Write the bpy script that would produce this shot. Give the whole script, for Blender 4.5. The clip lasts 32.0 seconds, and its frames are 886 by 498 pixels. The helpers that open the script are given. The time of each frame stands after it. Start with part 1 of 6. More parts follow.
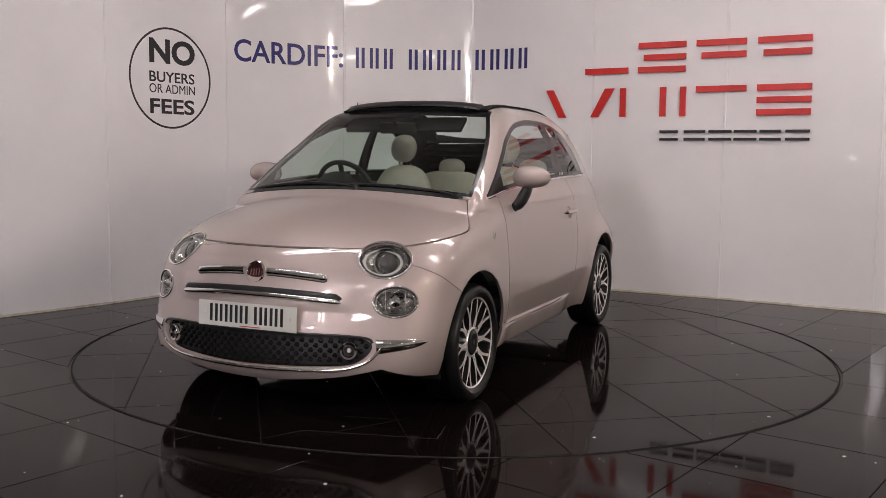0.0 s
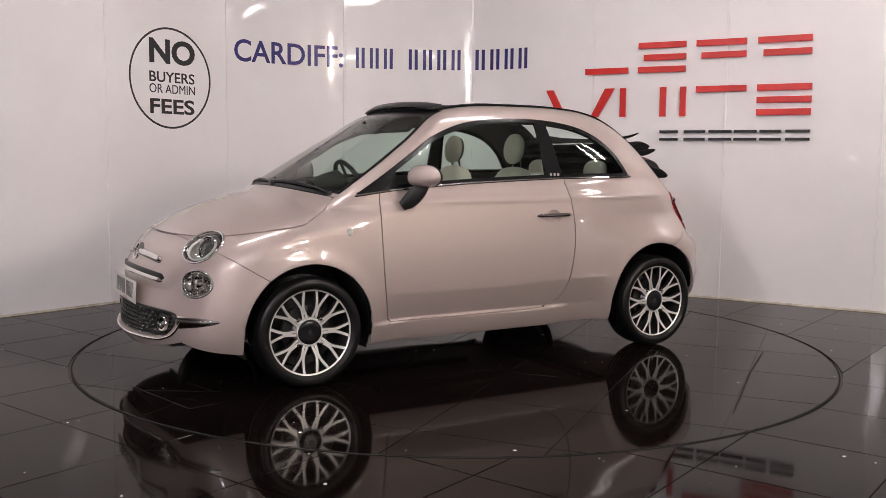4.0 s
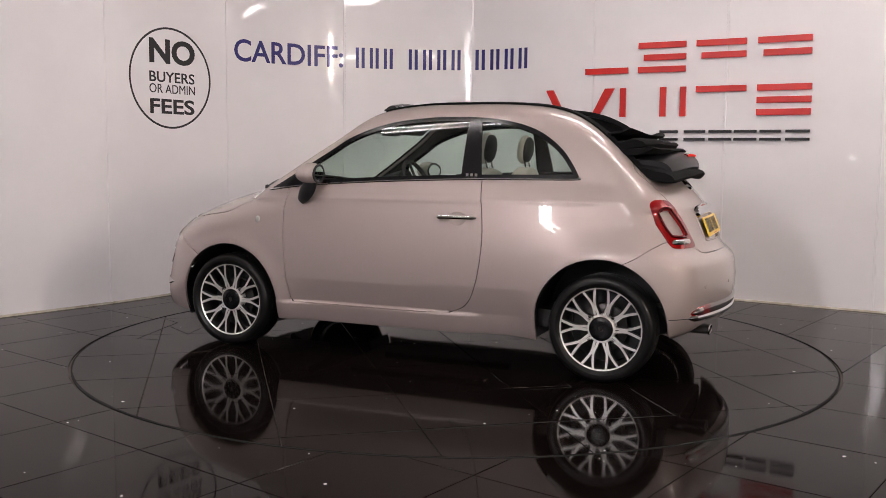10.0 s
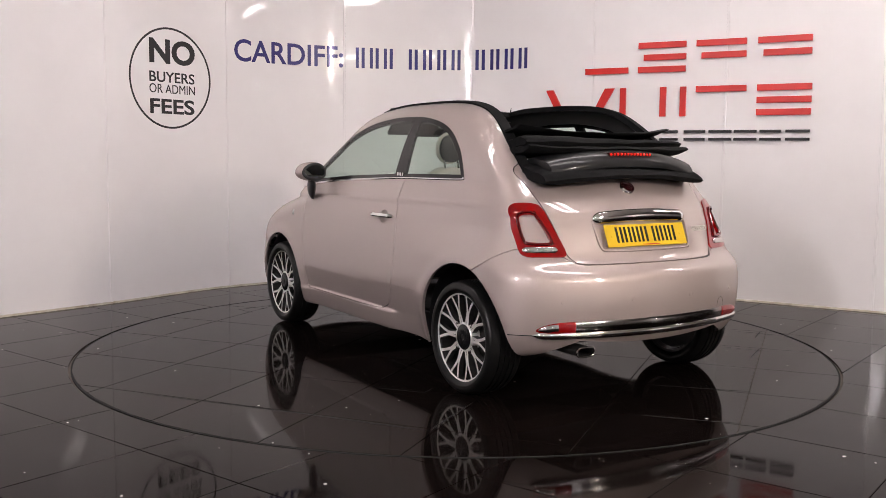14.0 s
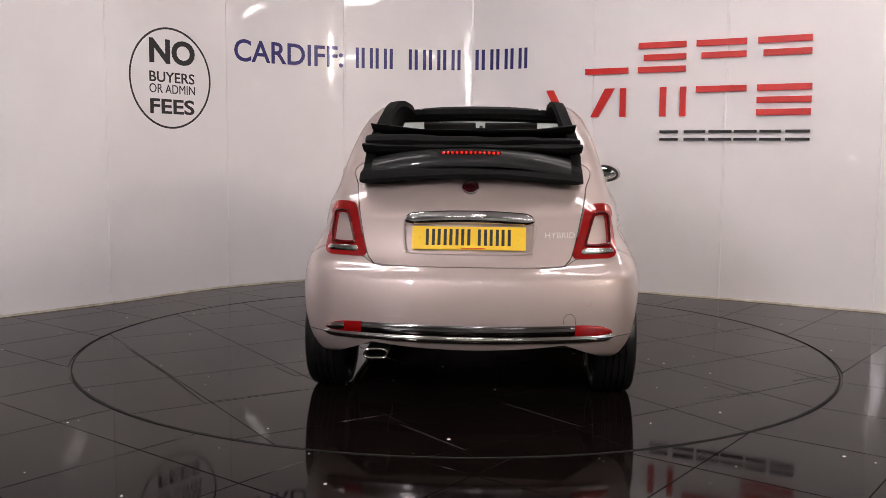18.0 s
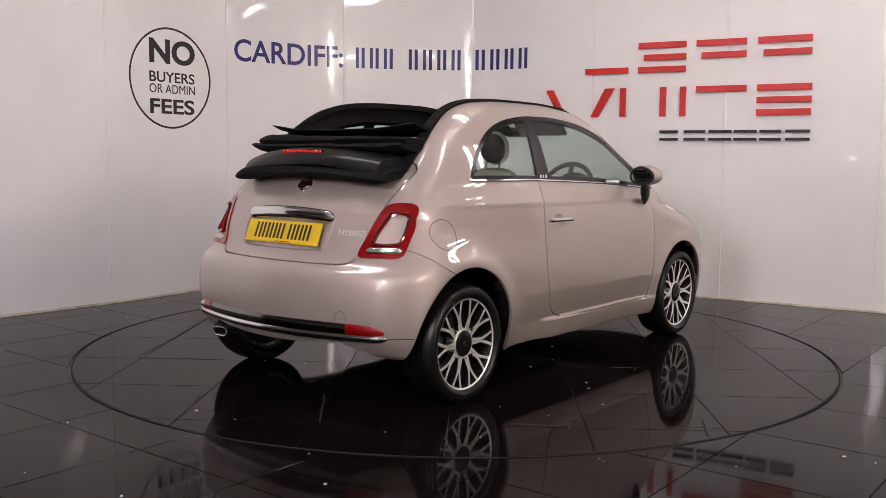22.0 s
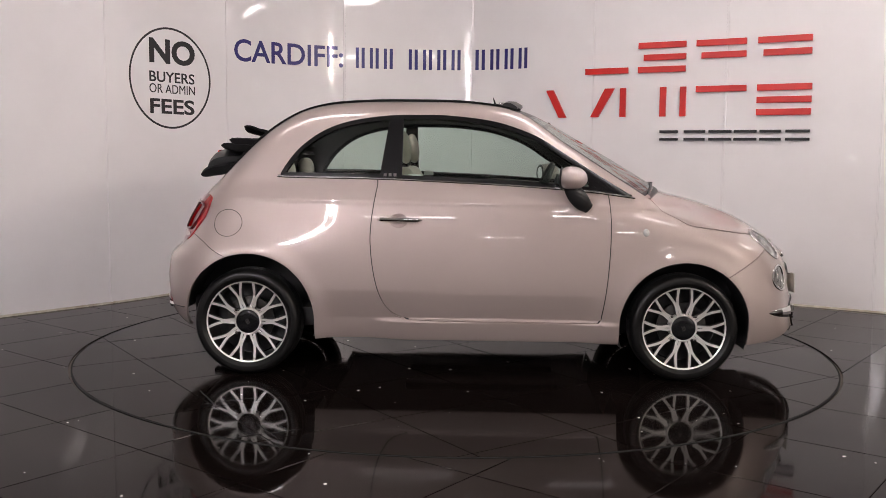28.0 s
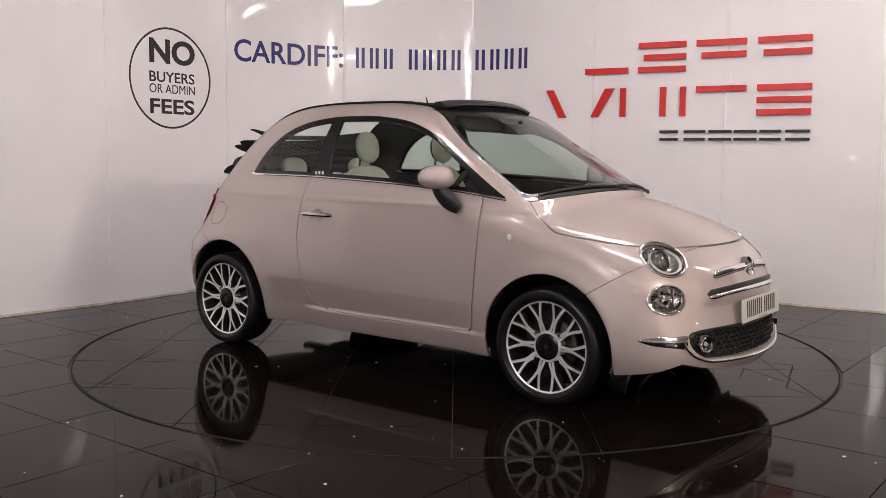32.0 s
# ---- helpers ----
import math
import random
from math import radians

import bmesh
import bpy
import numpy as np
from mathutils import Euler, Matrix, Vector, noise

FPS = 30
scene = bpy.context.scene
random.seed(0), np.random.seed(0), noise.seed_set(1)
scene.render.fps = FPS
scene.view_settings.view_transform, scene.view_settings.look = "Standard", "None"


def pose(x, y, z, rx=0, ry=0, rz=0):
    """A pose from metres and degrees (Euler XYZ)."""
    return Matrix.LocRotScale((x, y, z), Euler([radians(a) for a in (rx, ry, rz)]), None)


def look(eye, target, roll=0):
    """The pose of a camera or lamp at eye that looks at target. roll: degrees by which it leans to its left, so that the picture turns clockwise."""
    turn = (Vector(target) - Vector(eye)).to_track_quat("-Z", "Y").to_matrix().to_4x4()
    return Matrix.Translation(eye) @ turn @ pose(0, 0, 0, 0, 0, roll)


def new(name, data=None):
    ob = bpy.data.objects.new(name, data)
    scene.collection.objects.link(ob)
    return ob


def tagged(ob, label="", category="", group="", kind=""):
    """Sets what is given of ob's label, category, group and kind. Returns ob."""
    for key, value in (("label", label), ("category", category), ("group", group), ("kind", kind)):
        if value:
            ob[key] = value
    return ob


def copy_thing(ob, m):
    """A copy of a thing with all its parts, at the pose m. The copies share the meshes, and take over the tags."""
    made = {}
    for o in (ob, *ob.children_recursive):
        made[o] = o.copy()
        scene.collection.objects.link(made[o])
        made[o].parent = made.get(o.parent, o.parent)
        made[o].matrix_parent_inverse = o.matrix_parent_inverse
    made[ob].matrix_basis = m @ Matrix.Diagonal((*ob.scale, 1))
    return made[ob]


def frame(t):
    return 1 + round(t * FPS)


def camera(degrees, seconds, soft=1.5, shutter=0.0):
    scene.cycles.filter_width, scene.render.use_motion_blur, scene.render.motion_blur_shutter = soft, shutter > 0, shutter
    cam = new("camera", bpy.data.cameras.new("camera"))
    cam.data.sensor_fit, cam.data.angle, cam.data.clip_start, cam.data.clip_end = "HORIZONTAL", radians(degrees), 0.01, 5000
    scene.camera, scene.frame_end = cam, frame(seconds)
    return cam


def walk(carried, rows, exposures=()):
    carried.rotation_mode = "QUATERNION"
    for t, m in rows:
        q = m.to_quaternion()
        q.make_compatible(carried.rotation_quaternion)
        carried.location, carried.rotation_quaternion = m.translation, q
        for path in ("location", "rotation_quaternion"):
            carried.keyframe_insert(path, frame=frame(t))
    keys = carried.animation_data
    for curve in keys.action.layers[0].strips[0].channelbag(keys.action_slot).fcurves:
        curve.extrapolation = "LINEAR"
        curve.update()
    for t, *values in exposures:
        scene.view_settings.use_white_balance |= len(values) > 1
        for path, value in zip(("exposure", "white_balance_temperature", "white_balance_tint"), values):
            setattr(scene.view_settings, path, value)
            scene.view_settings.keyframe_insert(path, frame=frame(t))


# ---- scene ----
# One still camera before a turntable; the turntable's centre is the origin.
cam = camera(50.79, 32.0, 0.6)
EYE = look((0.0, -5.7752, 1.1689), (-0.1277, 4.1746, 0.176), 0.547)
walk(cam, [(0.0, EYE), (32.0, EYE)], exposures=[(0.0, -0.32), (1.0, -0.08), (2.0, 0.02), (3.0, 0.00), (6.0, -0.04), (9.0, -0.07), (11.0, -0.04), (12.0, 0.16), (14.0, 0.18), (17.0, 0.02), (19.0, -0.04), (23.0, -0.08), (25.0, -0.04), (28.0, -0.04), (30.0, 0.01), (32.0, 0.01)])


def heading(t):
    """Degrees by which the turntable has turned at t seconds: even, clockwise from above."""
    return 246.396 - 8.84764 * t


# ---- light ----
CEILING_Z = 3.55
world = bpy.data.worlds.new("hall_world")
scene.world = world
world.use_nodes = True
world.node_tree.nodes["Background"].inputs[0].default_value = (0.9, 0.86, 0.84, 1)
world.node_tree.nodes["Background"].inputs[1].default_value = 0.05


def strip_light(x, y, length, width, watts, turn=0.0, colour=(1.0, 0.92, 0.925)):
    data = bpy.data.lights.new("strip_light", "AREA")
    data.shape, data.size, data.size_y = "RECTANGLE", length, width
    data.energy, data.color = watts, colour
    ob = new("strip_light", data)
    ob.matrix_world = pose(x, y, CEILING_Z - 0.09, 0, 0, turn)
    return ob


# twin tube lamps under the ceiling, strongest at the right of the hall
# (-1.5, -1.2) and (1.2, -0.2) are unseen, added as top light on the car
TUBES = [(1.7, -1.65, -20, 4), (4.9, -0.3, 0, 8), (-1.5, -1.2, 0, 5), (1.2, -0.2, 0, 6), (-1.2, -10.5, 0, 4), (1.8, -9.5, 0, 4), (0, -6.0, 90, 8), (6.6, -8.2, 0, 330), (-6.3, -11.8, 0, 220), (17.0, -20.0, 0, 150), (17.5, -28.0, 0, 150), (0.3, -26.0, 0, 150), (4.0, -18.0, 0, 150),
         (-9.0, -16.0, 0, 90), (-16.0, -24.0, 0, 90), (20.2, -7.0, 0, 130)]
for lx, ly, turn, watts in TUBES:
    for off in (-0.09, 0.09):
        a = radians(turn + 90)
        tone = (1.0, 0.905, 0.865) if lx > 4 else (1.0, 0.925, 0.945)
        strip_light(lx + off * math.cos(a), ly + off * math.sin(a), 1.5, 0.07, watts, turn, tone)
# two tilted twin-tube lamps that throw the car's soft shadows on the wall
KEY_LAMPS = [((-2.4, -6.0, 2.75), 112, (1.0, 0.94, 0.98)), ((5.9, -5.6, 3.3), 172, (1.0, 0.865, 0.75))]


def key_pose(at, out=0.0):
    way = Vector((0.0, 0.6, 0.8)) - Vector(at)
    return Matrix.Translation(at) @ way.to_track_quat("-Z", "Y").to_matrix().to_4x4() @ pose(0, 0, -out, 0, 0, 90)


for at, watts, tone in KEY_LAMPS:
    data = bpy.data.lights.new("key_light", "AREA")
    data.shape, data.size, data.size_y = "RECTANGLE", 0.8, 0.06
    data.energy, data.color = watts, tone
    new("key_light", data).matrix_world = key_pose(at, 0.03)
# unseen fill spots added under the ceiling, each aimed at the curved wall's foot
WALL_FILLS = [((-3.05, -1.35), (-4.2, -0.4), 12), ((-2.21, -0.42), (-3.37, 0.53), 12), ((-1.36, 0.65), (-2.59, 1.5), 12), ((-0.86, 1.36), (-1.84, 2.5), 11), ((0.0, 1.62), (0.0, 3.05), 11),
           ((0.83, 1.02), (1.52, 2.35), 11), ((1.84, 0.47), (2.62, 1.75), 13), ((2.91, -0.18), (3.68, 1.10), 14), ((4.0, -0.83), (4.75, 0.45), 16)]


def wall_fill_pose(a, b):
    at = Vector((a[0], a[1], CEILING_Z - 0.16))
    way = Vector((b[0], b[1], 0.75)) - at
    return Matrix.Translation(at) @ way.to_track_quat("-Z", "Y").to_matrix().to_4x4()


for a, b, watts in WALL_FILLS:
    data = bpy.data.lights.new("wall_fill", "SPOT")
    data.energy, data.color = watts, (1.0, 0.92, 0.925)
    data.spot_size, data.spot_blend, data.shadow_soft_size = radians(100), 0.55, 0.05
    new("wall_fill", data).matrix_world = wall_fill_pose(a, b)


# ---- materials ----
def material(name, colour, rough=0.5, metal=0.0, **more):
    m = bpy.data.materials.new(name)
    m.use_nodes = True
    b = m.node_tree.nodes["Principled BSDF"]
    b.inputs["Base Color"].default_value = (*colour, 1)
    b.inputs["Roughness"].default_value = rough
    b.inputs["Metallic"].default_value = metal
    for key, value in more.items():
        b.inputs[key.replace("_", " ")].default_value = value
    return m


def add(m, kind, **values):
    n = m.node_tree.nodes.new(kind)
    for key, value in values.items():
        if key in n.inputs:
            n.inputs[key].default_value = value
    return n


def wire(m, a, out, b, inp):
    m.node_tree.links.new(a.outputs[out], b.inputs[inp])


def vary(m, colour_a, colour_b, scale, rough=None, bump=0.0, bump_scale=200.0, detail=6.0):
    """Noise between two colours, a second fine noise for the relief, in object space."""
    b = m.node_tree.nodes["Principled BSDF"]
    co = add(m, "ShaderNodeTexCoord")
    n1 = add(m, "ShaderNodeTexNoise", Scale=scale, Detail=detail, Roughness=0.6)
    wire(m, co, "Object", n1, "Vector")
    ramp = add(m, "ShaderNodeValToRGB")
    ramp.color_ramp.elements[0].position, ramp.color_ramp.elements[1].position = 0.3, 0.7
    ramp.color_ramp.elements[0].color, ramp.color_ramp.elements[1].color = (*colour_a, 1), (*colour_b, 1)
    wire(m, n1, "Fac", ramp, "Fac")
    wire(m, ramp, "Color", b, "Base Color")
    if rough:
        rr = add(m, "ShaderNodeMapRange")
        rr.inputs["To Min"].default_value, rr.inputs["To Max"].default_value = rough
        wire(m, n1, "Fac", rr, "Value")
        wire(m, rr, "Result", b, "Roughness")
    if bump:
        n2 = add(m, "ShaderNodeTexNoise", Scale=bump_scale, Detail=3.0)
        wire(m, co, "Object", n2, "Vector")
        bp = add(m, "ShaderNodeBump", Strength=bump, Distance=0.002)
        wire(m, n2, "Fac", bp, "Height")
        wire(m, bp, "Normal", b, "Normal")
    return m


def glass_material(name, tint, least, most=0.9):
    """Thin tinted glass: mirrors more the flatter it is seen, and lets the rest through."""
    m = bpy.data.materials.new(name)
    m.use_nodes = True
    nt = m.node_tree
    nt.nodes.remove(nt.nodes["Principled BSDF"])
    out = nt.nodes["Material Output"]
    tr = add(m, "ShaderNodeBsdfTransparent")
    tr.inputs["Color"].default_value = (*tint, 1)
    gl = add(m, "ShaderNodeBsdfGlossy", Roughness=0.01)
    lw = add(m, "ShaderNodeLayerWeight", Blend=0.5)
    pw = nt.nodes.new("ShaderNodeMath")
    pw.operation = "POWER"
    pw.inputs[1].default_value = 4.0
    mr = add(m, "ShaderNodeMapRange")
    mr.inputs["To Min"].default_value, mr.inputs["To Max"].default_value = least, most
    mix = add(m, "ShaderNodeMixShader")
    wire(m, lw, "Facing", pw, 0)
    wire(m, pw, "Value", mr, "Value")
    wire(m, mr, "Result", mix, 0)
    wire(m, tr, "BSDF", mix, 1)
    wire(m, gl, "BSDF", mix, 2)
    wire(m, mix, "Shader", out, "Surface")
    return m


def car_paint():
    """Pearl paint: a metallic base with fine flakes under clear lacquer."""
    m = material("rose_pearl_paint", (0.54, 0.44, 0.41), 0.49, 0.42, Coat_Weight=1.0, Coat_Roughness=0.006, Coat_IOR=1.7)
    b = m.node_tree.nodes["Principled BSDF"]
    co = add(m, "ShaderNodeTexCoord")
    v = add(m, "ShaderNodeTexVoronoi", Scale=900.0)
    wire(m, co, "Object", v, "Vector")
    mix = m.node_tree.nodes.new("ShaderNodeMixRGB")
    mix.inputs["Color1"].default_value, mix.inputs["Color2"].default_value = (0.455, 0.374, 0.349, 1), (0.525, 0.437, 0.407, 1)
    sep = add(m, "ShaderNodeSeparateColor")
    wire(m, v, "Color", sep, "Color")
    wire(m, sep, "Red", mix, "Fac")
    wire(m, mix, "Color", b, "Base Color")
    n = add(m, "ShaderNodeTexNoise", Scale=420.0, Detail=1.0)
    wire(m, co, "Object", n, "Vector")
    bp = add(m, "ShaderNodeBump", Strength=0.03, Distance=0.0005)
    wire(m, n, "Fac", bp, "Height")
    wire(m, bp, "Normal", b, "Normal")
    return m


def tile_material():
    """Dark polished stone with bright mineral flecks, each tile slightly its own."""
    m = material("dark_tile", (0.006, 0.005, 0.005), 0.085, 0.0, IOR=1.145, Specular_Tint=(1.0, 0.79, 0.745, 1))
    b = m.node_tree.nodes["Principled BSDF"]
    co = add(m, "ShaderNodeTexCoord")
    n = add(m, "ShaderNodeTexNoise", Scale=3.0, Detail=5.0)
    wire(m, co, "Object", n, "Vector")
    ramp = add(m, "ShaderNodeValToRGB")
    ramp.color_ramp.elements[0].color, ramp.color_ramp.elements[1].color = (0.0035, 0.0023, 0.0020, 1), (0.008, 0.0055, 0.0049, 1)
    wire(m, n, "Fac", ramp, "Fac")
    v = add(m, "ShaderNodeTexVoronoi", Scale=9.0)
    wire(m, co, "Object", v, "Vector")
    size = add(m, "ShaderNodeSeparateColor")
    wire(m, v, "Color", size, "Color")
    lim = add(m, "ShaderNodeMapRange")
    lim.inputs["From Min"].default_value, lim.inputs["From Max"].default_value = 0.6, 1.0
    lim.inputs["To Min"].default_value, lim.inputs["To Max"].default_value = 0.022, 0.075
    wire(m, size, "Red", lim, "Value")
    less = m.node_tree.nodes.new("ShaderNodeMath")
    less.operation = "LESS_THAN"
    wire(m, v, "Distance", less, 0)
    wire(m, lim, "Result", less, 1)
    mix = m.node_tree.nodes.new("ShaderNodeMixRGB")
    mix.inputs["Color2"].default_value = (0.95, 0.92, 0.88, 1)
    wire(m, less, "Value", mix, "Fac")
    wire(m, ramp, "Color", mix, "Color1")
    wire(m, mix, "Color", b, "Base Color")
    n2 = add(m, "ShaderNodeTexNoise", Scale=2.2, Detail=6.0, Roughness=0.65)
    wire(m, co, "Object", n2, "Vector")
    rr = add(m, "ShaderNodeMapRange")
    rr.inputs["From Min"].default_value, rr.inputs["From Max"].default_value = 0.35, 0.7
    rr.inputs["To Min"].default_value, rr.inputs["To Max"].default_value = 0.028, 0.095
    wire(m, n2, "Fac", rr, "Value")
    wire(m, rr, "Result", b, "Roughness")
    n3 = add(m, "ShaderNodeTexNoise", Scale=6.0, Detail=2.0)
    wire(m, co, "Object", n3, "Vector")
    bp = add(m, "ShaderNodeBump", Strength=0.04, Distance=0.004)
    wire(m, n3, "Fac", bp, "Height")
    wire(m, bp, "Normal", b, "Normal")
    return m


def wall_material():
    """Glossy white sheet, a little wavy and smudged."""
    m = material("white_panel", (0.80, 0.765, 0.77), 0.38, 0.0, Coat_Weight=0.9, Coat_Roughness=0.02)
    b = m.node_tree.nodes["Principled BSDF"]
    co = add(m, "ShaderNodeTexCoord")
    n = add(m, "ShaderNodeTexNoise", Scale=0.9, Detail=8.0, Roughness=0.62)
    wire(m, co, "Object", n, "Vector")
    ramp = add(m, "ShaderNodeValToRGB")
    ramp.color_ramp.elements[0].position, ramp.color_ramp.elements[1].position = 0.3, 0.62
    ramp.color_ramp.elements[0].color, ramp.color_ramp.elements[1].color = (0.81, 0.775, 0.78, 1), (0.87, 0.835, 0.84, 1)
    wire(m, n, "Fac", ramp, "Fac")
    wire(m, ramp, "Color", b, "Base Color")
    n2 = add(m, "ShaderNodeTexNoise", Scale=2.4, Detail=1.0)
    wire(m, co, "Object", n2, "Vector")
    bp = add(m, "ShaderNodeBump", Strength=0.25, Distance=0.012)
    wire(m, n2, "Fac", bp, "Height")
    wire(m, bp, "Normal", b, "Coat Normal")
    rr = add(m, "ShaderNodeMapRange")
    rr.inputs["To Min"].default_value, rr.inputs["To Max"].default_value = 0.01, 0.035
    wire(m, n, "Fac", rr, "Value")
    wire(m, rr, "Result", b, "Coat Roughness")
    return m


PAINT = car_paint()
BLACK = material("black_plastic", (0.012, 0.012, 0.013), 0.45)
GLOSSBLACK = material("gloss_black", (0.007, 0.007, 0.008), 0.2, 0.0, Specular_IOR_Level=0.4)
RUBBER = vary(material("tyre_rubber", (0.006, 0.006, 0.006), 0.36, 0.0, Specular_IOR_Level=0.32), (0.004, 0.004, 0.004), (0.008, 0.0075, 0.0075), 14.0, (0.28, 0.42), 0.12, 300.0)
CHROME = material("chrome", (0.86, 0.85, 0.84), 0.06, 1.0)
ALLOY = material("machined_alloy", (0.82, 0.795, 0.765), 0.36, 0.6)
GREYALLOY = material("grey_alloy", (0.05, 0.047, 0.045), 0.4, 0.7)
CLOTH = vary(material("black_canvas", (0.005, 0.005, 0.0055), 0.9, 0.0, Specular_IOR_Level=0.2), (0.0035, 0.0035, 0.004), (0.007, 0.007, 0.0075), 25.0, None, 0.35, 900.0)
LINING = material("dark_lining", (0.02, 0.019, 0.019), 0.8)
DARKTRIM = material("dashboard_plastic", (0.016, 0.015, 0.015), 0.6)
MIRROR = material("mirror_glass", (0.8, 0.82, 0.82), 0.02, 1.0)
PAPER = material("paper_sticker", (0.75, 0.74, 0.72), 0.6)
REFLECTOR = vary(material("lamp_reflector", (0.85, 0.84, 0.82), 0.10, 1.0), (0.80, 0.79, 0.77), (0.90, 0.89, 0.87), 30.0, None, 0.9, 70.0, 1.0)
LENSGREY = material("lens_plastic", (0.55, 0.55, 0.53), 0.08, 0.1, Coat_Weight=1.0)
DARKCHROME = material("dark_chrome", (0.26, 0.255, 0.25), 0.10, 1.0)
GRILLESTUD = material("grille_stud", (0.010, 0.010, 0.010), 0.25, 0.0)
PROJECTOR = material("projector_glass", (0.20, 0.20, 0.20), 0.06, 0.8, Coat_Weight=1.0, Coat_Roughness=0.01)
SCREENPANEL = vary(material("screen_panel", (0.05, 0.05, 0.052), 0.5, 0.0, Coat_Weight=0.35, Coat_Roughness=0.09, Specular_IOR_Level=0.2), (0.008, 0.008, 0.009), (0.016, 0.016, 0.017), 6.0, (0.45, 0.6))
DEFLECTOR = material("deflector_plastic", (0.015, 0.015, 0.016), 0.35)
CREAM = vary(material("cream_leather", (0.60, 0.55, 0.46), 0.5), (0.40, 0.365, 0.305), (0.47, 0.43, 0.36), 12.0, (0.42, 0.58), 0.2, 350.0)
REDLENS = material("red_lens", (0.30, 0.002, 0.003), 0.10, 0.2, Coat_Weight=1.0, Coat_Roughness=0.01)
BRAKEGLOW = material("brake_cell", (0.5, 0.01, 0.01), 0.2, 0.0, Emission_Color=(1.0, 0.05, 0.03, 1), Emission_Strength=0.35)
DARKRED = material("dark_red_lens", (0.12, 0.001, 0.002), 0.15, 0.3, Coat_Weight=1.0, Coat_Roughness=0.01)
CLEARLENS = glass_material("clear_lens", (0.96, 0.96, 0.95), 0.05)
GLASS = glass_material("car_glass", (0.76, 0.86, 0.81), 0.055)
WHITEWALL = wall_material()
TILE = tile_material()
GROUT = material("grout", (0.12, 0.098, 0.08), 0.7)
SIGNRED = vary(material("sign_red", (0.60, 0.020, 0.015), 0.35), (0.56, 0.016, 0.012), (0.62, 0.022, 0.017), 5.0, (0.3, 0.42))
SIGNBLACK = material("sign_black", (0.012, 0.011, 0.012), 0.35)
SIGNBLUE = material("sign_blue", (0.022, 0.016, 0.15), 0.35)
PLATEWHITE = material("plate_white", (0.66, 0.645, 0.59), 0.35)
PLATEYELLOW = material("plate_yellow", (0.85, 0.55, 0.02), 0.35)


# ---- mesh helpers ----
def mesh_of(name, verts, faces, mat, normals=None, smooth=True):
    me = bpy.data.meshes.new(name)
    me.from_pydata([tuple(v) for v in verts], [], [tuple(int(i) for i in f) for f in faces])
    me.materials.append(mat)
    if smooth:
        me.polygons.foreach_set("use_smooth", [True] * len(me.polygons))
    me.update()
    if normals is not None:
        me.normals_split_custom_set_from_vertices([tuple(n) for n in normals])
    return me


def piece(name, verts, faces, mat, parent=None, label="", normals=None, smooth=True):
    ob = new(name, mesh_of(name, verts, faces, mat, normals, smooth))
    ob.parent = parent
    if label:
        tagged(ob, label)
    return ob


def part(name, bm, mat, parent=None, label="", smooth=True):
    me = bpy.data.meshes.new(name)
    bmesh.ops.recalc_face_normals(bm, faces=bm.faces)
    bm.to_mesh(me)
    bm.free()
    me.materials.append(mat)
    if smooth:
        me.polygons.foreach_set("use_smooth", [True] * len(me.polygons))
        me.set_sharp_from_angle(angle=radians(40))
    ob = new(name, me)
    ob.parent = parent
    if label:
        tagged(ob, label)
    return ob


def box(bm, cx, cy, cz, sx, sy, sz, bevel=0.0, m=None):
    """A bevelled box added to bm, its centre and sizes given."""
    geo = bmesh.ops.create_cube(bm, size=1.0, matrix=(m or Matrix()) @ Matrix.Translation((cx, cy, cz)) @ Matrix.Diagonal((sx, sy, sz, 1)))
    if bevel:
        edges = list({e for v in geo["verts"] for e in v.link_edges})
        bmesh.ops.bevel(bm, geom=edges, offset=bevel, segments=2, affect="EDGES", profile=0.7)
    return bm


def tube(bm, pts, ra, rb=None, sides=10, closed=False, up=(0, 0, 1), taper=None):
    """An elliptical rod swept along pts; ra across, rb along up. taper(s) scales it, s from 0 to 1."""
    pts = [Vector(p) for p in pts]
    n, rb = len(pts), rb or ra
    rings = []
    for i, p in enumerate(pts):
        a = pts[(i - 1) % n] if closed or i else p
        b = pts[(i + 1) % n] if closed or i < n - 1 else p
        d = (b - a).normalized()
        side = d.cross(Vector(up))
        side = side.normalized() if side.length > 1e-6 else d.orthogonal().normalized()
        top = side.cross(d).normalized()
        k = taper(i / max(1, n - 1)) if taper else 1.0
        rings.append([bm.verts.new(p + side * (ra * k * math.cos(w)) + top * (rb * k * math.sin(w)))
                      for w in (2 * math.pi * j / sides for j in range(sides))])
    for i in range(n if closed else n - 1):
        r, s = rings[i], rings[(i + 1) % n]
        for j in range(sides):
            bm.faces.new((r[j], r[(j + 1) % sides], s[(j + 1) % sides], s[j]))
    if not closed:
        bm.faces.new(rings[0][::-1])
        bm.faces.new(rings[-1])
    return bm


def lathe(bm, profile, steps=48, axis="y", m=None, closed=False):
    """Turns a profile of (radius, along) round an axis."""
    m = m or Matrix()
    rings = []
    for i in range(steps):
        w = 2 * math.pi * i / steps
        c, s = math.cos(w), math.sin(w)
        rings.append([bm.verts.new(m @ (Vector((r * c, a, r * s)) if axis == "y" else Vector((a, r * c, r * s)) if axis == "x" else Vector((r * c, r * s, a)))) for r, a in profile])
    k = len(profile)
    for i in range(steps):
        r, s = rings[i], rings[(i + 1) % steps]
        for j in range(k if closed else k - 1):
            bm.faces.new((r[j], s[j], s[(j + 1) % k], r[(j + 1) % k]))
    return bm


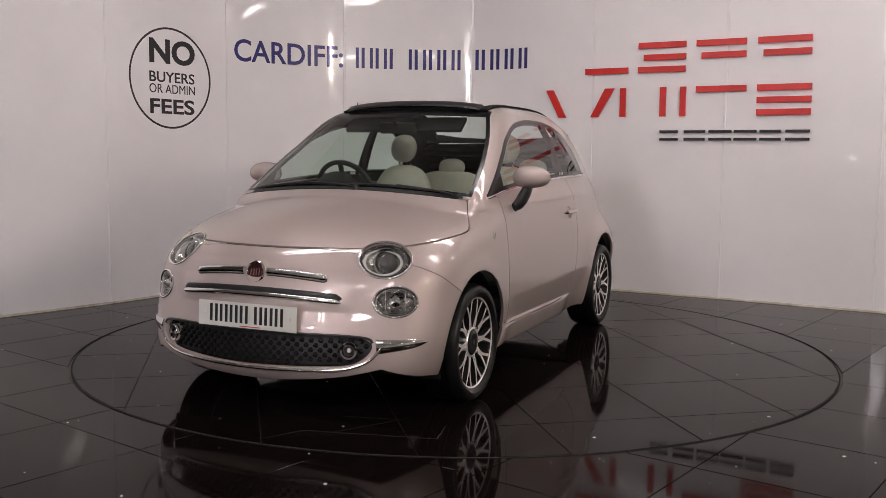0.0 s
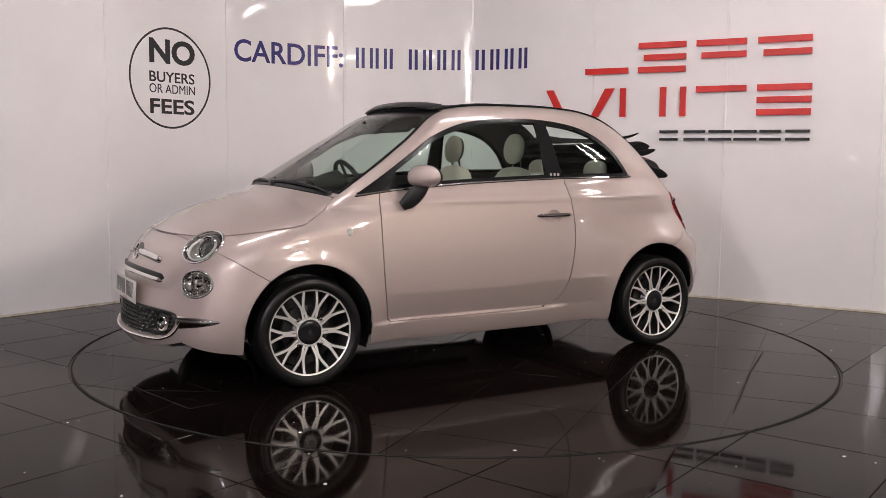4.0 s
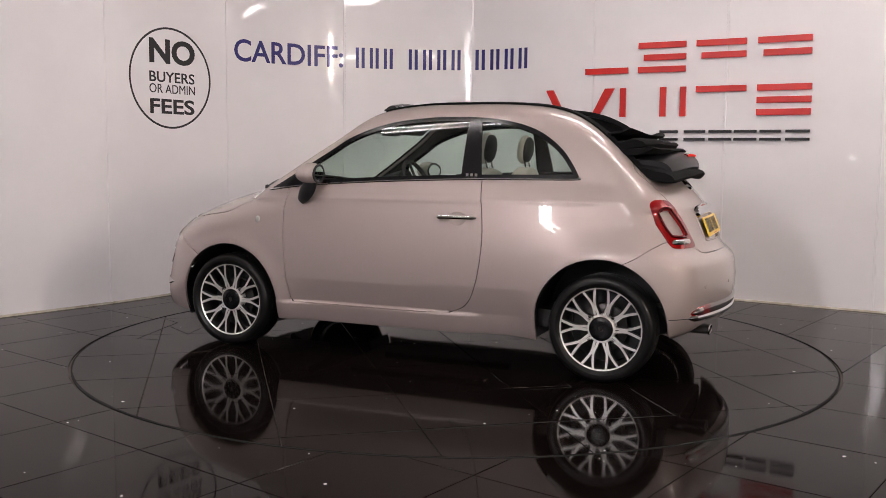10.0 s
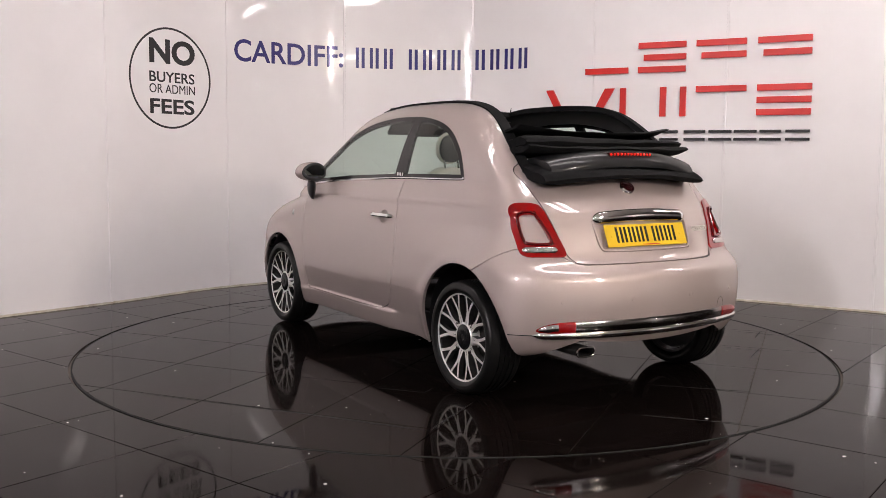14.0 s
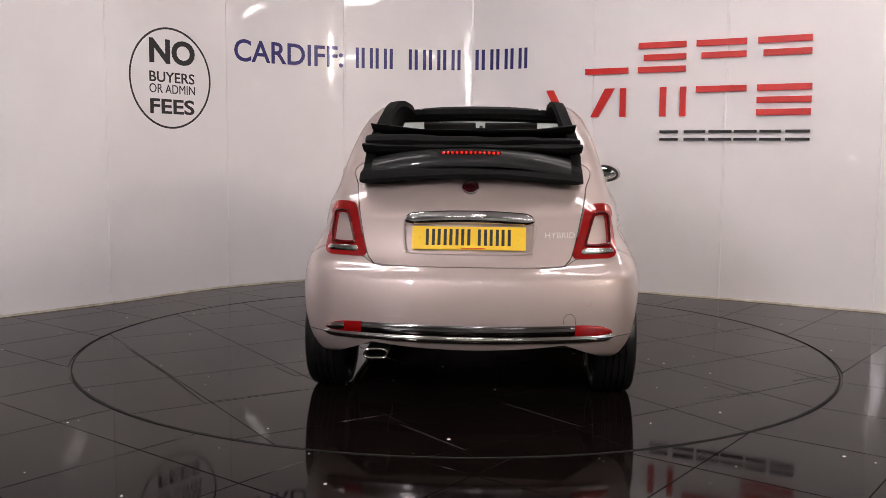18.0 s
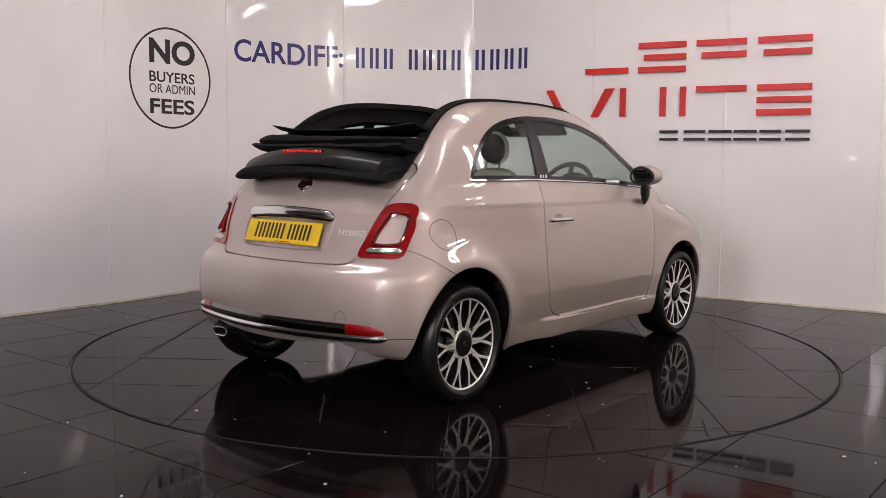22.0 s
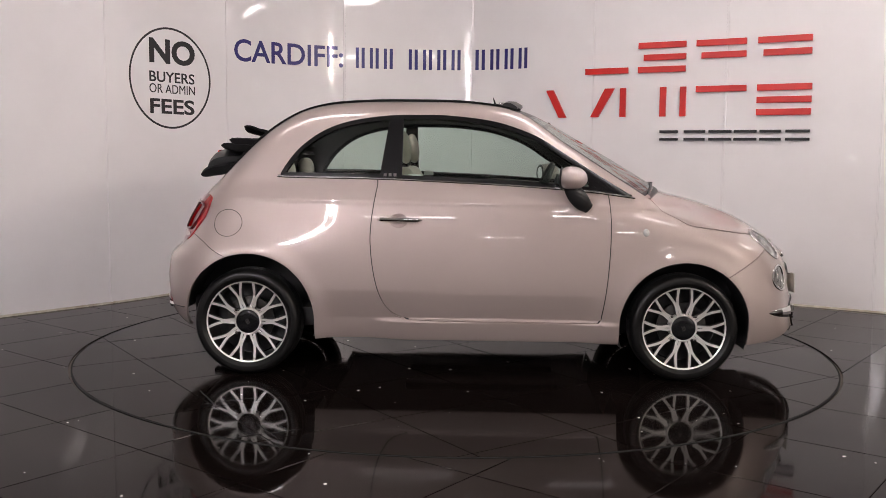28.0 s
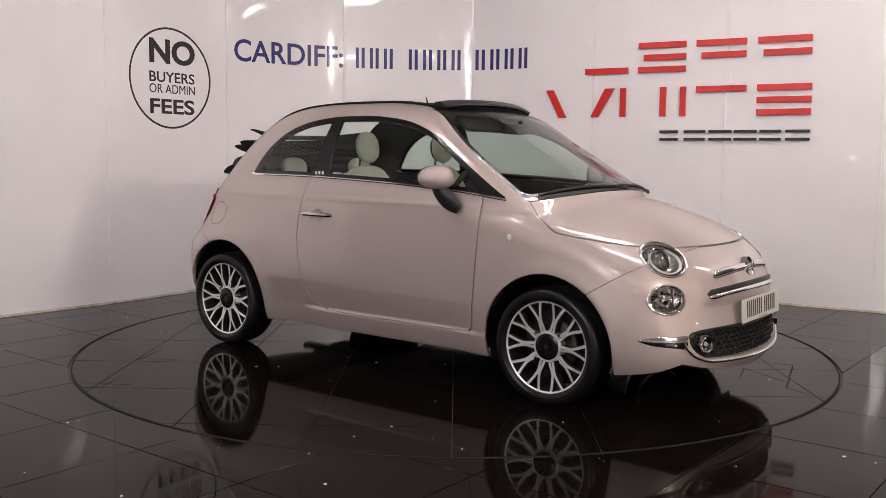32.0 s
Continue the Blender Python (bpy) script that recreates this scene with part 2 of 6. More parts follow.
def smooth_curve(pts, per=8, closed=False):
    """Points of a Catmull-Rom curve through pts."""
    p = [np.array(q, float) for q in pts]
    n, out = len(p), []
    for i in range(n if closed else n - 1):
        a = p[(i - 1) % n] if closed or i else 2 * p[0] - p[1]
        b, c = p[i], p[(i + 1) % n]
        d = p[(i + 2) % n] if closed or i < n - 2 else 2 * p[-1] - p[-2]
        for s in np.arange(per) / per:
            out.append(0.5 * (2 * b + (c - a) * s + (2 * a - 5 * b + 4 * c - d) * s ** 2 + (3 * b - a - 3 * c + d) * s ** 3))
    if not closed:
        out.append(p[-1])
    return np.array(out)


def curve_of(*pts):
    """A smooth function through (x, value) pairs, monotone between them, straight beyond."""
    px, py = np.array([p[0] for p in pts], float), np.array([p[1] for p in pts], float)
    h, d = np.diff(px), np.diff(py) / np.diff(px)
    m = np.concatenate(([d[0]], np.where(d[:-1] * d[1:] > 0, 2 * d[:-1] * d[1:] / np.where(d[:-1] + d[1:] == 0, 1, d[:-1] + d[1:]), 0), [d[-1]]))

    def f(x):
        x = np.asarray(x, float)
        i = np.clip(np.searchsorted(px, x) - 1, 0, len(h) - 1)
        s = (x - px[i]) / h[i]
        t = np.clip(s, 0, 1)
        y = (py[i] * (1 + 2 * t) * (1 - t) ** 2 + h[i] * m[i] * t * (1 - t) ** 2 + py[i + 1] * t * t * (3 - 2 * t) + h[i] * m[i + 1] * t * t * (t - 1))
        return y + np.where(s < 0, s * h[i] * m[0], 0) + np.where(s > 1, (s - 1) * h[i] * m[-1], 0)
    return f


def softened(f, lo, hi, width):
    """The function f evened out over a width, so that its curvature runs on smoothly."""
    xs = np.linspace(lo, hi, 1200)
    ys = f(xs)
    h = xs[1] - xs[0]
    k = np.arange(-int(3 * width / h), int(3 * width / h) + 1) * h
    w = np.exp(-0.5 * (k / width) ** 2)
    w /= w.sum()
    n = len(k) // 2
    wide = np.concatenate((ys[0] + (ys[1] - ys[0]) * np.arange(-n, 0), ys, ys[-1] + (ys[-1] - ys[-2]) * np.arange(1, n + 1)))
    ys = np.convolve(wide, w, "valid")

    def g(x):
        x = np.asarray(x, float)
        i = np.clip((x - lo) / h, 1, len(xs) - 3)
        j = np.floor(i).astype(int)
        t = i - j
        a, b, c, d = ys[j - 1], ys[j], ys[j + 1], ys[j + 2]
        return b + 0.5 * t * (c - a + t * (2 * a - 5 * b + 4 * c - d + t * (3 * (b - c) + d - a)))
    return g


def step(a, b, x):
    s = np.clip((x - a) / (b - a), 0, 1)
    return s * s * (3 - 2 * s)


def smax(a, b, k):
    h = np.clip(0.5 + 0.5 * (a - b) / k, 0, 1)
    return b + (a - b) * h + k * h * (1 - h)


def smin(a, b, k):
    return -smax(-a, -b, k)


def inside(poly, u, v):
    """Signed distance of points (u, v) to a closed outline: negative inside."""
    p = np.asarray(poly)
    q = np.roll(p, -1, 0)
    best, odd = np.full(u.shape, 1e9), np.zeros(u.shape, bool)
    for (ax, ay), (bx, by) in zip(p, q):
        ex, ey = bx - ax, by - ay
        s = np.clip(((u - ax) * ex + (v - ay) * ey) / (ex * ex + ey * ey + 1e-12), 0, 1)
        best = np.minimum(best, (u - ax - s * ex) ** 2 + (v - ay - s * ey) ** 2)
        if ay != by:
            odd ^= ((ay > v) != (by > v)) & (u < (bx - ax) * (v - ay) / (by - ay) + ax)
    return np.where(odd, -1, 1) * np.sqrt(best)


# ---- the hall ----
WALL_LINE = [(-5.0, -1.5), (-4.2, -0.5), (-3.43, 0.46), (-2.672, 1.393), (-1.983, 2.366), (-1.041, 2.98), (0.14, 3.15), (1.19, 2.53), (2.205, 1.994), (3.221, 1.383), (4.25, 0.76), (5.3, 0.13)]
PER = 12
WALL_CURVE = smooth_curve(WALL_LINE, PER)
WALL_S = np.concatenate(([0], np.cumsum(np.hypot(*np.diff(WALL_CURVE, axis=0).T))))
WALL_N = np.gradient(WALL_CURVE, axis=0)
WALL_N = np.stack((WALL_N[:, 1], -WALL_N[:, 0]), 1) / np.hypot(*WALL_N.T)[:, None]


def wall_at(s, z, out=0.0):
    """A place on the curved wall: s metres along it, z up, out metres before its face."""
    x, y, nx, ny = (np.interp(s, WALL_S, c) for c in (WALL_CURVE[:, 0], WALL_CURVE[:, 1], WALL_N[:, 0], WALL_N[:, 1]))
    return np.stack((x + nx * out, y + ny * out, np.broadcast_to(z, np.shape(x)).astype(float)), -1)


SEAMS = [WALL_S[i * PER] for i in range(len(WALL_LINE))]
WALL_TOP = CEILING_Z


def build_wall():
    wall = tagged(new("wall_curved"), "curved showroom wall of glossy white panels", "wall", kind="structure")
    for a, b in zip(SEAMS[:-1], SEAMS[1:]):
        ss = np.linspace(a + 0.002, b - 0.002, 17)
        zs = (0.012, 0.9, 1.8, 2.7, WALL_TOP)
        verts = [wall_at(s, z) for z in zs for s in ss] + [wall_at(s, z, -0.05) for z in zs for s in ss]
        n, k, faces = len(ss), len(zs), []
        half = n * k
        for j in range(k - 1):
            for i in range(n - 1):
                q = (j * n + i, j * n + i + 1, (j + 1) * n + i + 1, (j + 1) * n + i)
                faces += [q, tuple(half + w for w in q[::-1])]
        for j in range(k - 1):
            for i in (0, n - 1):
                faces.append((j * n + i, (j + 1) * n + i, half + (j + 1) * n + i, half + j * n + i))
        for i in range(n - 1):
            for j in (0, k - 1):
                faces.append((j * n + i, j * n + i + 1, half + j * n + i + 1, half + j * n + i))
        ob = piece("panel", verts, faces, WHITEWALL, wall)
        ob.data.set_sharp_from_angle(angle=radians(30))
    for s in SEAMS[1:-1]:
        w = 0.010
        ring = [(s - w, 0.0), (s - w * 0.8, 0.006), (s + w * 0.8, 0.006), (s + w, 0.0)]
        verts = [wall_at(u, z, o) for z in (0.012, WALL_TOP) for u, o in ring]
        piece("joint_strip", verts, [(0, 1, 5, 4), (1, 2, 6, 5), (2, 3, 7, 6)], WHITEWALL, wall, "white plastic joint strip", smooth=False)
    ss = np.linspace(SEAMS[0], SEAMS[-1], 121)
    prof = [(0.0, 0.0), (0.0, 0.014), (0.012, 0.010), (0.016, 0.0)]
    verts = [wall_at(s, z, o) for s in ss for o, z in prof]
    faces = [(i * 4 + j, i * 4 + 4 + j, i * 4 + 5 + j, i * 4 + 1 + j) for i in range(len(ss) - 1) for j in range(3)]
    tagged(piece("trim", verts, faces, BASETRIM), "thin yellowed sealant strip along the wall foot", "trim", kind="structure")


BASETRIM = vary(material("yellowed_sealant", (0.45, 0.40, 0.32), 0.5), (0.30, 0.25, 0.19), (0.60, 0.55, 0.47), 9.0)
build_wall()


TABLE_R = 2.2416
A1, A2 = radians(-37.0), radians(53.0)


def clip_poly(poly, keep):
    """The convex polygon cut by a half plane: keep(p) >= 0."""
    out = []
    for i, p in enumerate(poly):
        q = poly[(i + 1) % len(poly)]
        a, b = keep(p), keep(q)
        if a >= 0:
            out.append(p)
        if (a >= 0) != (b >= 0):
            s = a / (a - b)
            out.append((p[0] + (q[0] - p[0]) * s, p[1] + (q[1] - p[1]) * s))
    return out


def slab(name, poly, z, parent, thick=0.012, mat=None, chamfer=0.0015):
    """A tile with a chamfered edge and its top at z."""
    cx, cy = sum(p[0] for p in poly) / len(poly), sum(p[1] for p in poly) / len(poly)
    n = len(poly)
    ins = []
    for x, y in poly:
        d = math.hypot(x - cx, y - cy) or 1
        ins.append((x - (x - cx) / d * chamfer * 1.4, y - (y - cy) / d * chamfer * 1.4))
    verts = [(x, y, z) for x, y in ins] + [(x, y, z - chamfer) for x, y in poly] + [(x, y, z - thick) for x, y in poly]
    faces = [tuple(range(n))] + [(i + r * n, i + (r + 1) * n, (i + 1) % n + (r + 1) * n, (i + 1) % n + r * n) for r in (0, 1) for i in range(n)]
    return piece(name, verts, faces, mat or TILE, parent, smooth=False)


def outside_circle(poly, r, steps=24):
    """A tile's outline less the round hole: its corner points outside, and the arc between."""
    pts, n = [], len(poly)
    fine = []
    for i in range(n):
        p, q = poly[i], poly[(i + 1) % n]
        fine += [(p[0] + (q[0] - p[0]) * k / steps, p[1] + (q[1] - p[1]) * k / steps) for k in range(steps)]
    flags = [math.hypot(*p) >= r for p in fine]
    if all(flags):
        return poly
    if not any(flags):
        return None
    m = len(fine)
    start = next(i for i in range(m) if flags[i] and not flags[i - 1])
    run = [fine[(start + i) % m] for i in range(m) if flags[(start + i) % m]]
    a0, a1 = math.atan2(run[-1][1], run[-1][0]), math.atan2(run[0][1], run[0][0])
    d = (a1 - a0 + math.pi) % (2 * math.pi) - math.pi
    return run + [(r * math.cos(a0 + d * k / 14), r * math.sin(a0 + d * k / 14)) for k in range(15)]


JOINTDARK = material("open_joint_dark", (0.003, 0.003, 0.003), 0.9)


def build_floor():
    floor = tagged(new("floor"), "dark polished stone tile floor with sparkling flecks", "floor", kind="structure")
    bed = bmesh.new()
    bmesh.ops.create_circle(bed, segments=4, radius=60, cap_ends=True, matrix=pose(0, -14, -0.0125, 0, 0, 45))
    part("grout_bed", bed, GROUT, floor, "grey grout", smooth=False)
    u, v = (math.cos(A1), math.sin(A1)), (math.cos(A2), math.sin(A2))
    g, w = 0.0015, 0.6
    far = []
    for i in range(-30, 31):
        for j in range(-30, 31):
            a, b = 0.93 + w * i, -2.5 + w * j
            quad = [(a + g, b + g), (a + w - g, b + g), (a + w - g, b + w - g), (a + g, b + w - g)]
            poly = [(p * u[0] + q * v[0], p * u[1] + q * v[1]) for p, q in quad]
            cx, cy = sum(p[0] for p in poly) / 4, sum(p[1] for p in poly) / 4
            if not (-9 < cx < 9 and -14 < cy < 4.5):
                continue
            poly = clip_poly(poly, lambda p: p[1] + 3.25)
            if len(poly) < 3:
                continue
            poly = outside_circle(poly, TABLE_R + 0.009)
            if poly is None:
                continue
            if -4.5 < cx < 4.5 and -3.8 < cy < 3.4:
                slab("tile", poly, 0.0, floor)
            else:
                far.append(poly)
    verts, faces = [], []
    for poly in far:
        faces.append(tuple(range(len(verts), len(verts) + len(poly))))
        verts += [(x, y, 0.0) for x, y in poly]
    tagged(piece("tiles", verts, faces, TILE, floor, smooth=False), "more dark polished tiles", kind="stuff")
    bm = bmesh.new()
    box(bm, 0, -18.13, -0.006, 44, 29.74, 0.012)
    part("hall_floor", bm, HALLFLOOR, floor, "dull brown hall floor beyond the dark tiles", smooth=False)
    return floor


HALLFLOOR = vary(material("hall_floor", (0.1, 0.09, 0.085), 0.35), (0.085, 0.078, 0.072), (0.12, 0.11, 0.10), 1.5, (0.25, 0.4), 0.05)


def build_turntable():
    table = tagged(new("turntable"), "round turntable tiled like the dark floor, turning slowly", "turntable")
    rim = bmesh.new()
    lathe(rim, [(TABLE_R - 0.004, -0.03), (TABLE_R - 0.004, -0.0005), (TABLE_R - 0.012, -0.0005), (TABLE_R - 0.012, -0.03)], 160, "z")
    part("rim", rim, JOINTDARK, table, "dark steel edge ring")
    bed = bmesh.new()
    bmesh.ops.create_circle(bed, segments=128, radius=TABLE_R - 0.012, cap_ends=True, matrix=pose(0, 0, -0.006))
    part("grout_bed", bed, GROUT, table, smooth=False)
    a1 = radians(-53.4)
    u, v = (math.cos(a1), math.sin(a1)), (-math.sin(a1), math.cos(a1))
    g, w, r = 0.0015, 0.6, TABLE_R - 0.014
    for i in range(-5, 5):
        for j in range(-4, 4):
            a, b = w * i + 0.03, w * j
            quad = [(a + g, b + g), (a + w - g, b + g), (a + w - g, b + w - g), (a + g, b + w - g)]
            poly = [(p * u[0] + q * v[0], p * u[1] + q * v[1]) for p, q in quad]
            for k in range(72):
                c, s = math.cos(k * math.pi / 36), math.sin(k * math.pi / 36)
                if poly and any(p[0] * c + p[1] * s > r for p in poly):
                    poly = clip_poly(poly, lambda p: r - p[0] * c - p[1] * s)
            if len(poly) > 2:
                slab("tile", poly, 0.0, table)
    # open, broken joints where the grout has gone
    rnd = random.Random(4)
    for path, wide in (([(-0.30, 2.0), (-1.02, 1.46), (-1.54, 1.10)], 0.006), ([(-1.54, 1.10), (-1.38, 0.88), (-1.25, 0.69)], 0.004), ([(-0.76, 0.96), (-0.97, 0.79), (-0.91, 0.70)], 0.0035),
                       ([(-0.62, 0.85), (-0.50, 0.68)], 0.003), ([(2.17, 0.09), (2.0, 0.18), (1.86, 0.74), (1.68, 0.70)], 0.004), ([(1.74, 0.22), (1.67, 0.49)], 0.0025),
                       ([(-1.80, 0.15), (-2.14, -0.16)], 0.005), ([(-1.40, -0.30), (-1.77, -0.65)], 0.005), ([(-0.85, -2.04), (-0.60, -1.90)], 0.005), ([(-1.16, -1.55), (-0.90, -1.39)], 0.0045),
                       ([(-0.82, -1.82), (-0.68, -2.04)], 0.004), ([(-1.23, -1.28), (-1.07, -1.56)], 0.004), ([(1.64, 0.50), (1.97, 0.30)], 0.0025)):
        pts = []
        for a, b in zip(path[:-1], path[1:]):
            n = max(2, int(math.dist(a, b) / 0.04))
            pts += [(a[0] + (b[0] - a[0]) * k / n + rnd.uniform(-0.002, 0.002), a[1] + (b[1] - a[1]) * k / n + rnd.uniform(-0.002, 0.002), 0.0) for k in range(n)]
        pts.append((*path[-1], 0.0))
        bm = bmesh.new()
        tube(bm, pts, wide, 0.0008, 6, taper=lambda q: min(1.0, 0.3 + 6 * min(q, 1 - q)))
        part("open_joint", bm, JOINTDARK, table, "dark open joint between tiles")
    return table


floor = build_floor()
turntable = build_turntable()


def build_shell():
    """Ceiling and plain outer walls, unseen, that close the hall behind the camera; the walls bounce fill light."""
    bm = bmesh.new()
    box(bm, 0, -13.5, CEILING_Z + 0.06, 46, 40, 0.1)
    tagged(part("ceiling", bm, DULLWHITE, None, smooth=False), "plain pale ceiling", "ceiling", kind="structure")
    for name, args in (("wall_south", (0, -33, 1.75, 44, 0.2, 3.7)), ("wall_west", (-22.0, -13.5, 1.75, 0.2, 39, 3.7)), ("wall_east", (22.0, -13.5, 1.75, 0.2, 39, 3.7)), ("wall_north", (0, 6.0, 1.75, 44, 0.2, 3.7))):
        bm = bmesh.new()
        box(bm, *args)
        tagged(part(name, bm, HALLWALL, None, smooth=False), "unseen plain grey hall wall, kept pale to bounce light", "wall", kind="structure")


DULLWHITE = vary(material("ceiling_paint", (0.5, 0.47, 0.45), 0.8), (0.42, 0.39, 0.38), (0.48, 0.45, 0.44), 0.8, None, 0.1)
# pale so that the unseen walls throw fill light back
HALLWALL = vary(material("hall_wall", (0.5, 0.47, 0.46), 0.7), (0.62, 0.58, 0.57), (0.70, 0.66, 0.65), 1.2, None, 0.1)
build_shell()


def build_ceiling_lamp():
    bm = bmesh.new()
    box(bm, 0, 0, 0.055, 1.6, 0.30, 0.07, 0.012)
    lamp = tagged(part("ceiling_lamp", bm, DULLWHITE), "twin tube ceiling lamp in a white tray", "ceiling lamp", "ceiling lamps")
    for k in (-0.09, 0.09):
        bm = bmesh.new()
        tube(bm, [(-0.75, k, 0.008), (0.75, k, 0.008)], 0.020, sides=12)
        part("tube", bm, TUBEGLOW, lamp, "white glowing tube")
    return lamp


TUBEGLOW = material("tube_glow", (0.9, 0.88, 0.86), 0.4, 0.0, Emission_Color=(1.0, 0.93, 0.92, 1), Emission_Strength=32.0)
first_lamp = None
for lx, ly, turn, watts in TUBES:
    m = pose(lx, ly, CEILING_Z - 0.085, 0, 0, turn)
    if first_lamp is None:
        first_lamp = build_ceiling_lamp()
        first_lamp.matrix_basis = m
    else:
        copy_thing(first_lamp, m)
for at, watts, tone in KEY_LAMPS:
    lamp = copy_thing(first_lamp, key_pose(at))
    for dx in (-0.5, 0.5):
        top = key_pose(at) @ Vector((dx, 0, 0.09))
        bm = bmesh.new()
        tube(bm, [top, (top.x, top.y, CEILING_Z + 0.02)], 0.008, sides=8, up=(1, 0, 0))
        bm.transform(key_pose(at).inverted())
        part("hanger_rod", bm, DULLWHITE, lamp, "thin white hanger rod")


def build_lit_strip(y, length):
    """A low lit display strip on the far wall of the hall."""
    bm = bmesh.new()
    box(bm, -21.87, y, 1.25, 0.05, length + 0.06, 0.16, 0.008)
    strip = tagged(part("display_light", bm, DULLWHITE), "low lit display strip on the far hall wall", "wall lamp", "far display lights")
    bm = bmesh.new()
    box(bm, -21.84, y, 1.25, 0.02, length, 0.07, 0.006)
    part("diffuser", bm, TUBEGLOW, strip, "white glowing diffuser")


for y, length in ((-27.7, 2.0),):
    build_lit_strip(y, length)


# an added housing for each of the unseen wall fill spots
def build_fill_spot():
    bm = bmesh.new()
    lathe(bm, [(0.0, 0.13), (0.05, 0.13), (0.062, 0.12), (0.066, 0.03), (0.062, 0.03), (0.058, 0.06)], 24, "z")
    lamp = tagged(part("spotlight", bm, DULLWHITE), "small white can added for an unseen wall fill spot under the ceiling", "spotlight", "wall spotlights")
    bm = bmesh.new()
    tube(bm, [(0, 0, 0.12), (0, 0.02, 0.16), (0, 0.04, 0.20)], 0.008, sides=8, up=(1, 0, 0))
    part("bracket", bm, DULLWHITE, lamp)
    return lamp


first_spot = None
for a, b, watts in WALL_FILLS:
    if first_spot is None:
        first_spot = build_fill_spot()
        first_spot.matrix_basis = wall_fill_pose(a, b)
    else:
        copy_thing(first_spot, wall_fill_pose(a, b))


# ---- the car: x forward, y to its left, z up; the origin is midway between the axles on the ground ----
car = tagged(new("car"), "pale rose-pink two-door convertible car with its black canvas roof folded open", "car")

FRONT_X = curve_of((0.10, 1.74), (0.16, 1.835), (0.22, 1.892), (0.28, 1.903), (0.35, 1.896), (0.43, 1.880), (0.50, 1.860), (0.60, 1.835), (0.66, 1.812), (0.72, 1.775), (0.78, 1.71), (0.9, 1.54))
REAR_X = curve_of((0.10, -1.56), (0.23, -1.635), (0.35, -1.715), (0.50, -1.73), (0.59, -1.722), (0.642, -1.705), (0.668, -1.654), (0.71, -1.632), (0.85, -1.575), (1.0, -1.462), (1.1, -1.375), (1.3, -1.2))
SIDE_Y = curve_of((0.10, 0.70), (0.19, 0.752), (0.30, 0.783), (0.45, 0.803), (0.60, 0.806), (0.75, 0.797), (0.90, 0.775), (0.97, 0.755), (1.05, 0.715), (1.2, 0.62))
TOP_Z = curve_of((-1.9, 1.03), (0.6, 1.03), (0.85, 1.012), (1.0, 0.995), (1.12, 0.977), (1.25, 0.95), (1.4, 0.908), (1.55, 0.852), (1.68, 0.785), (1.78, 0.71), (1.9, 0.58))
CABIN_Y = curve_of((0.85, 0.76), (0.95, 0.742), (1.05, 0.715), (1.15, 0.683), (1.25, 0.645), (1.35, 0.595), (1.42, 0.548), (1.50, 0.47))
ROOF_Z = curve_of((-1.7, 0.66), (-1.46, 1.0), (-1.30, 1.165), (-1.20, 1.265), (-1.05, 1.372), (-0.90, 1.438), (-0.70, 1.474), (-0.40, 1.487), (-0.10, 1.486), (0.15, 1.466), (0.31, 1.438), (0.62, 1.284), (1.0, 1.064), (1.1, 1.004), (1.2, 0.925), (1.35, 0.75), (1.5, 0.5))
FRONT_X, REAR_X = softened(FRONT_X, 0.0, 1.7, 0.025), softened(REAR_X, 0.0, 1.7, 0.02)
SIDE_Y, CABIN_Y = softened(SIDE_Y, 0.0, 1.7, 0.04), softened(CABIN_Y, 0.0, 1.7, 0.03)
TOP_Z, ROOF_Z = softened(TOP_Z, -2.2, 2.2, 0.05), softened(ROOF_Z, -2.2, 2.2, 0.05)
SWEEP = 0.31
ARCHES = [(1.150, 0.292, 0.338), (-1.140, 0.302, 0.347)]


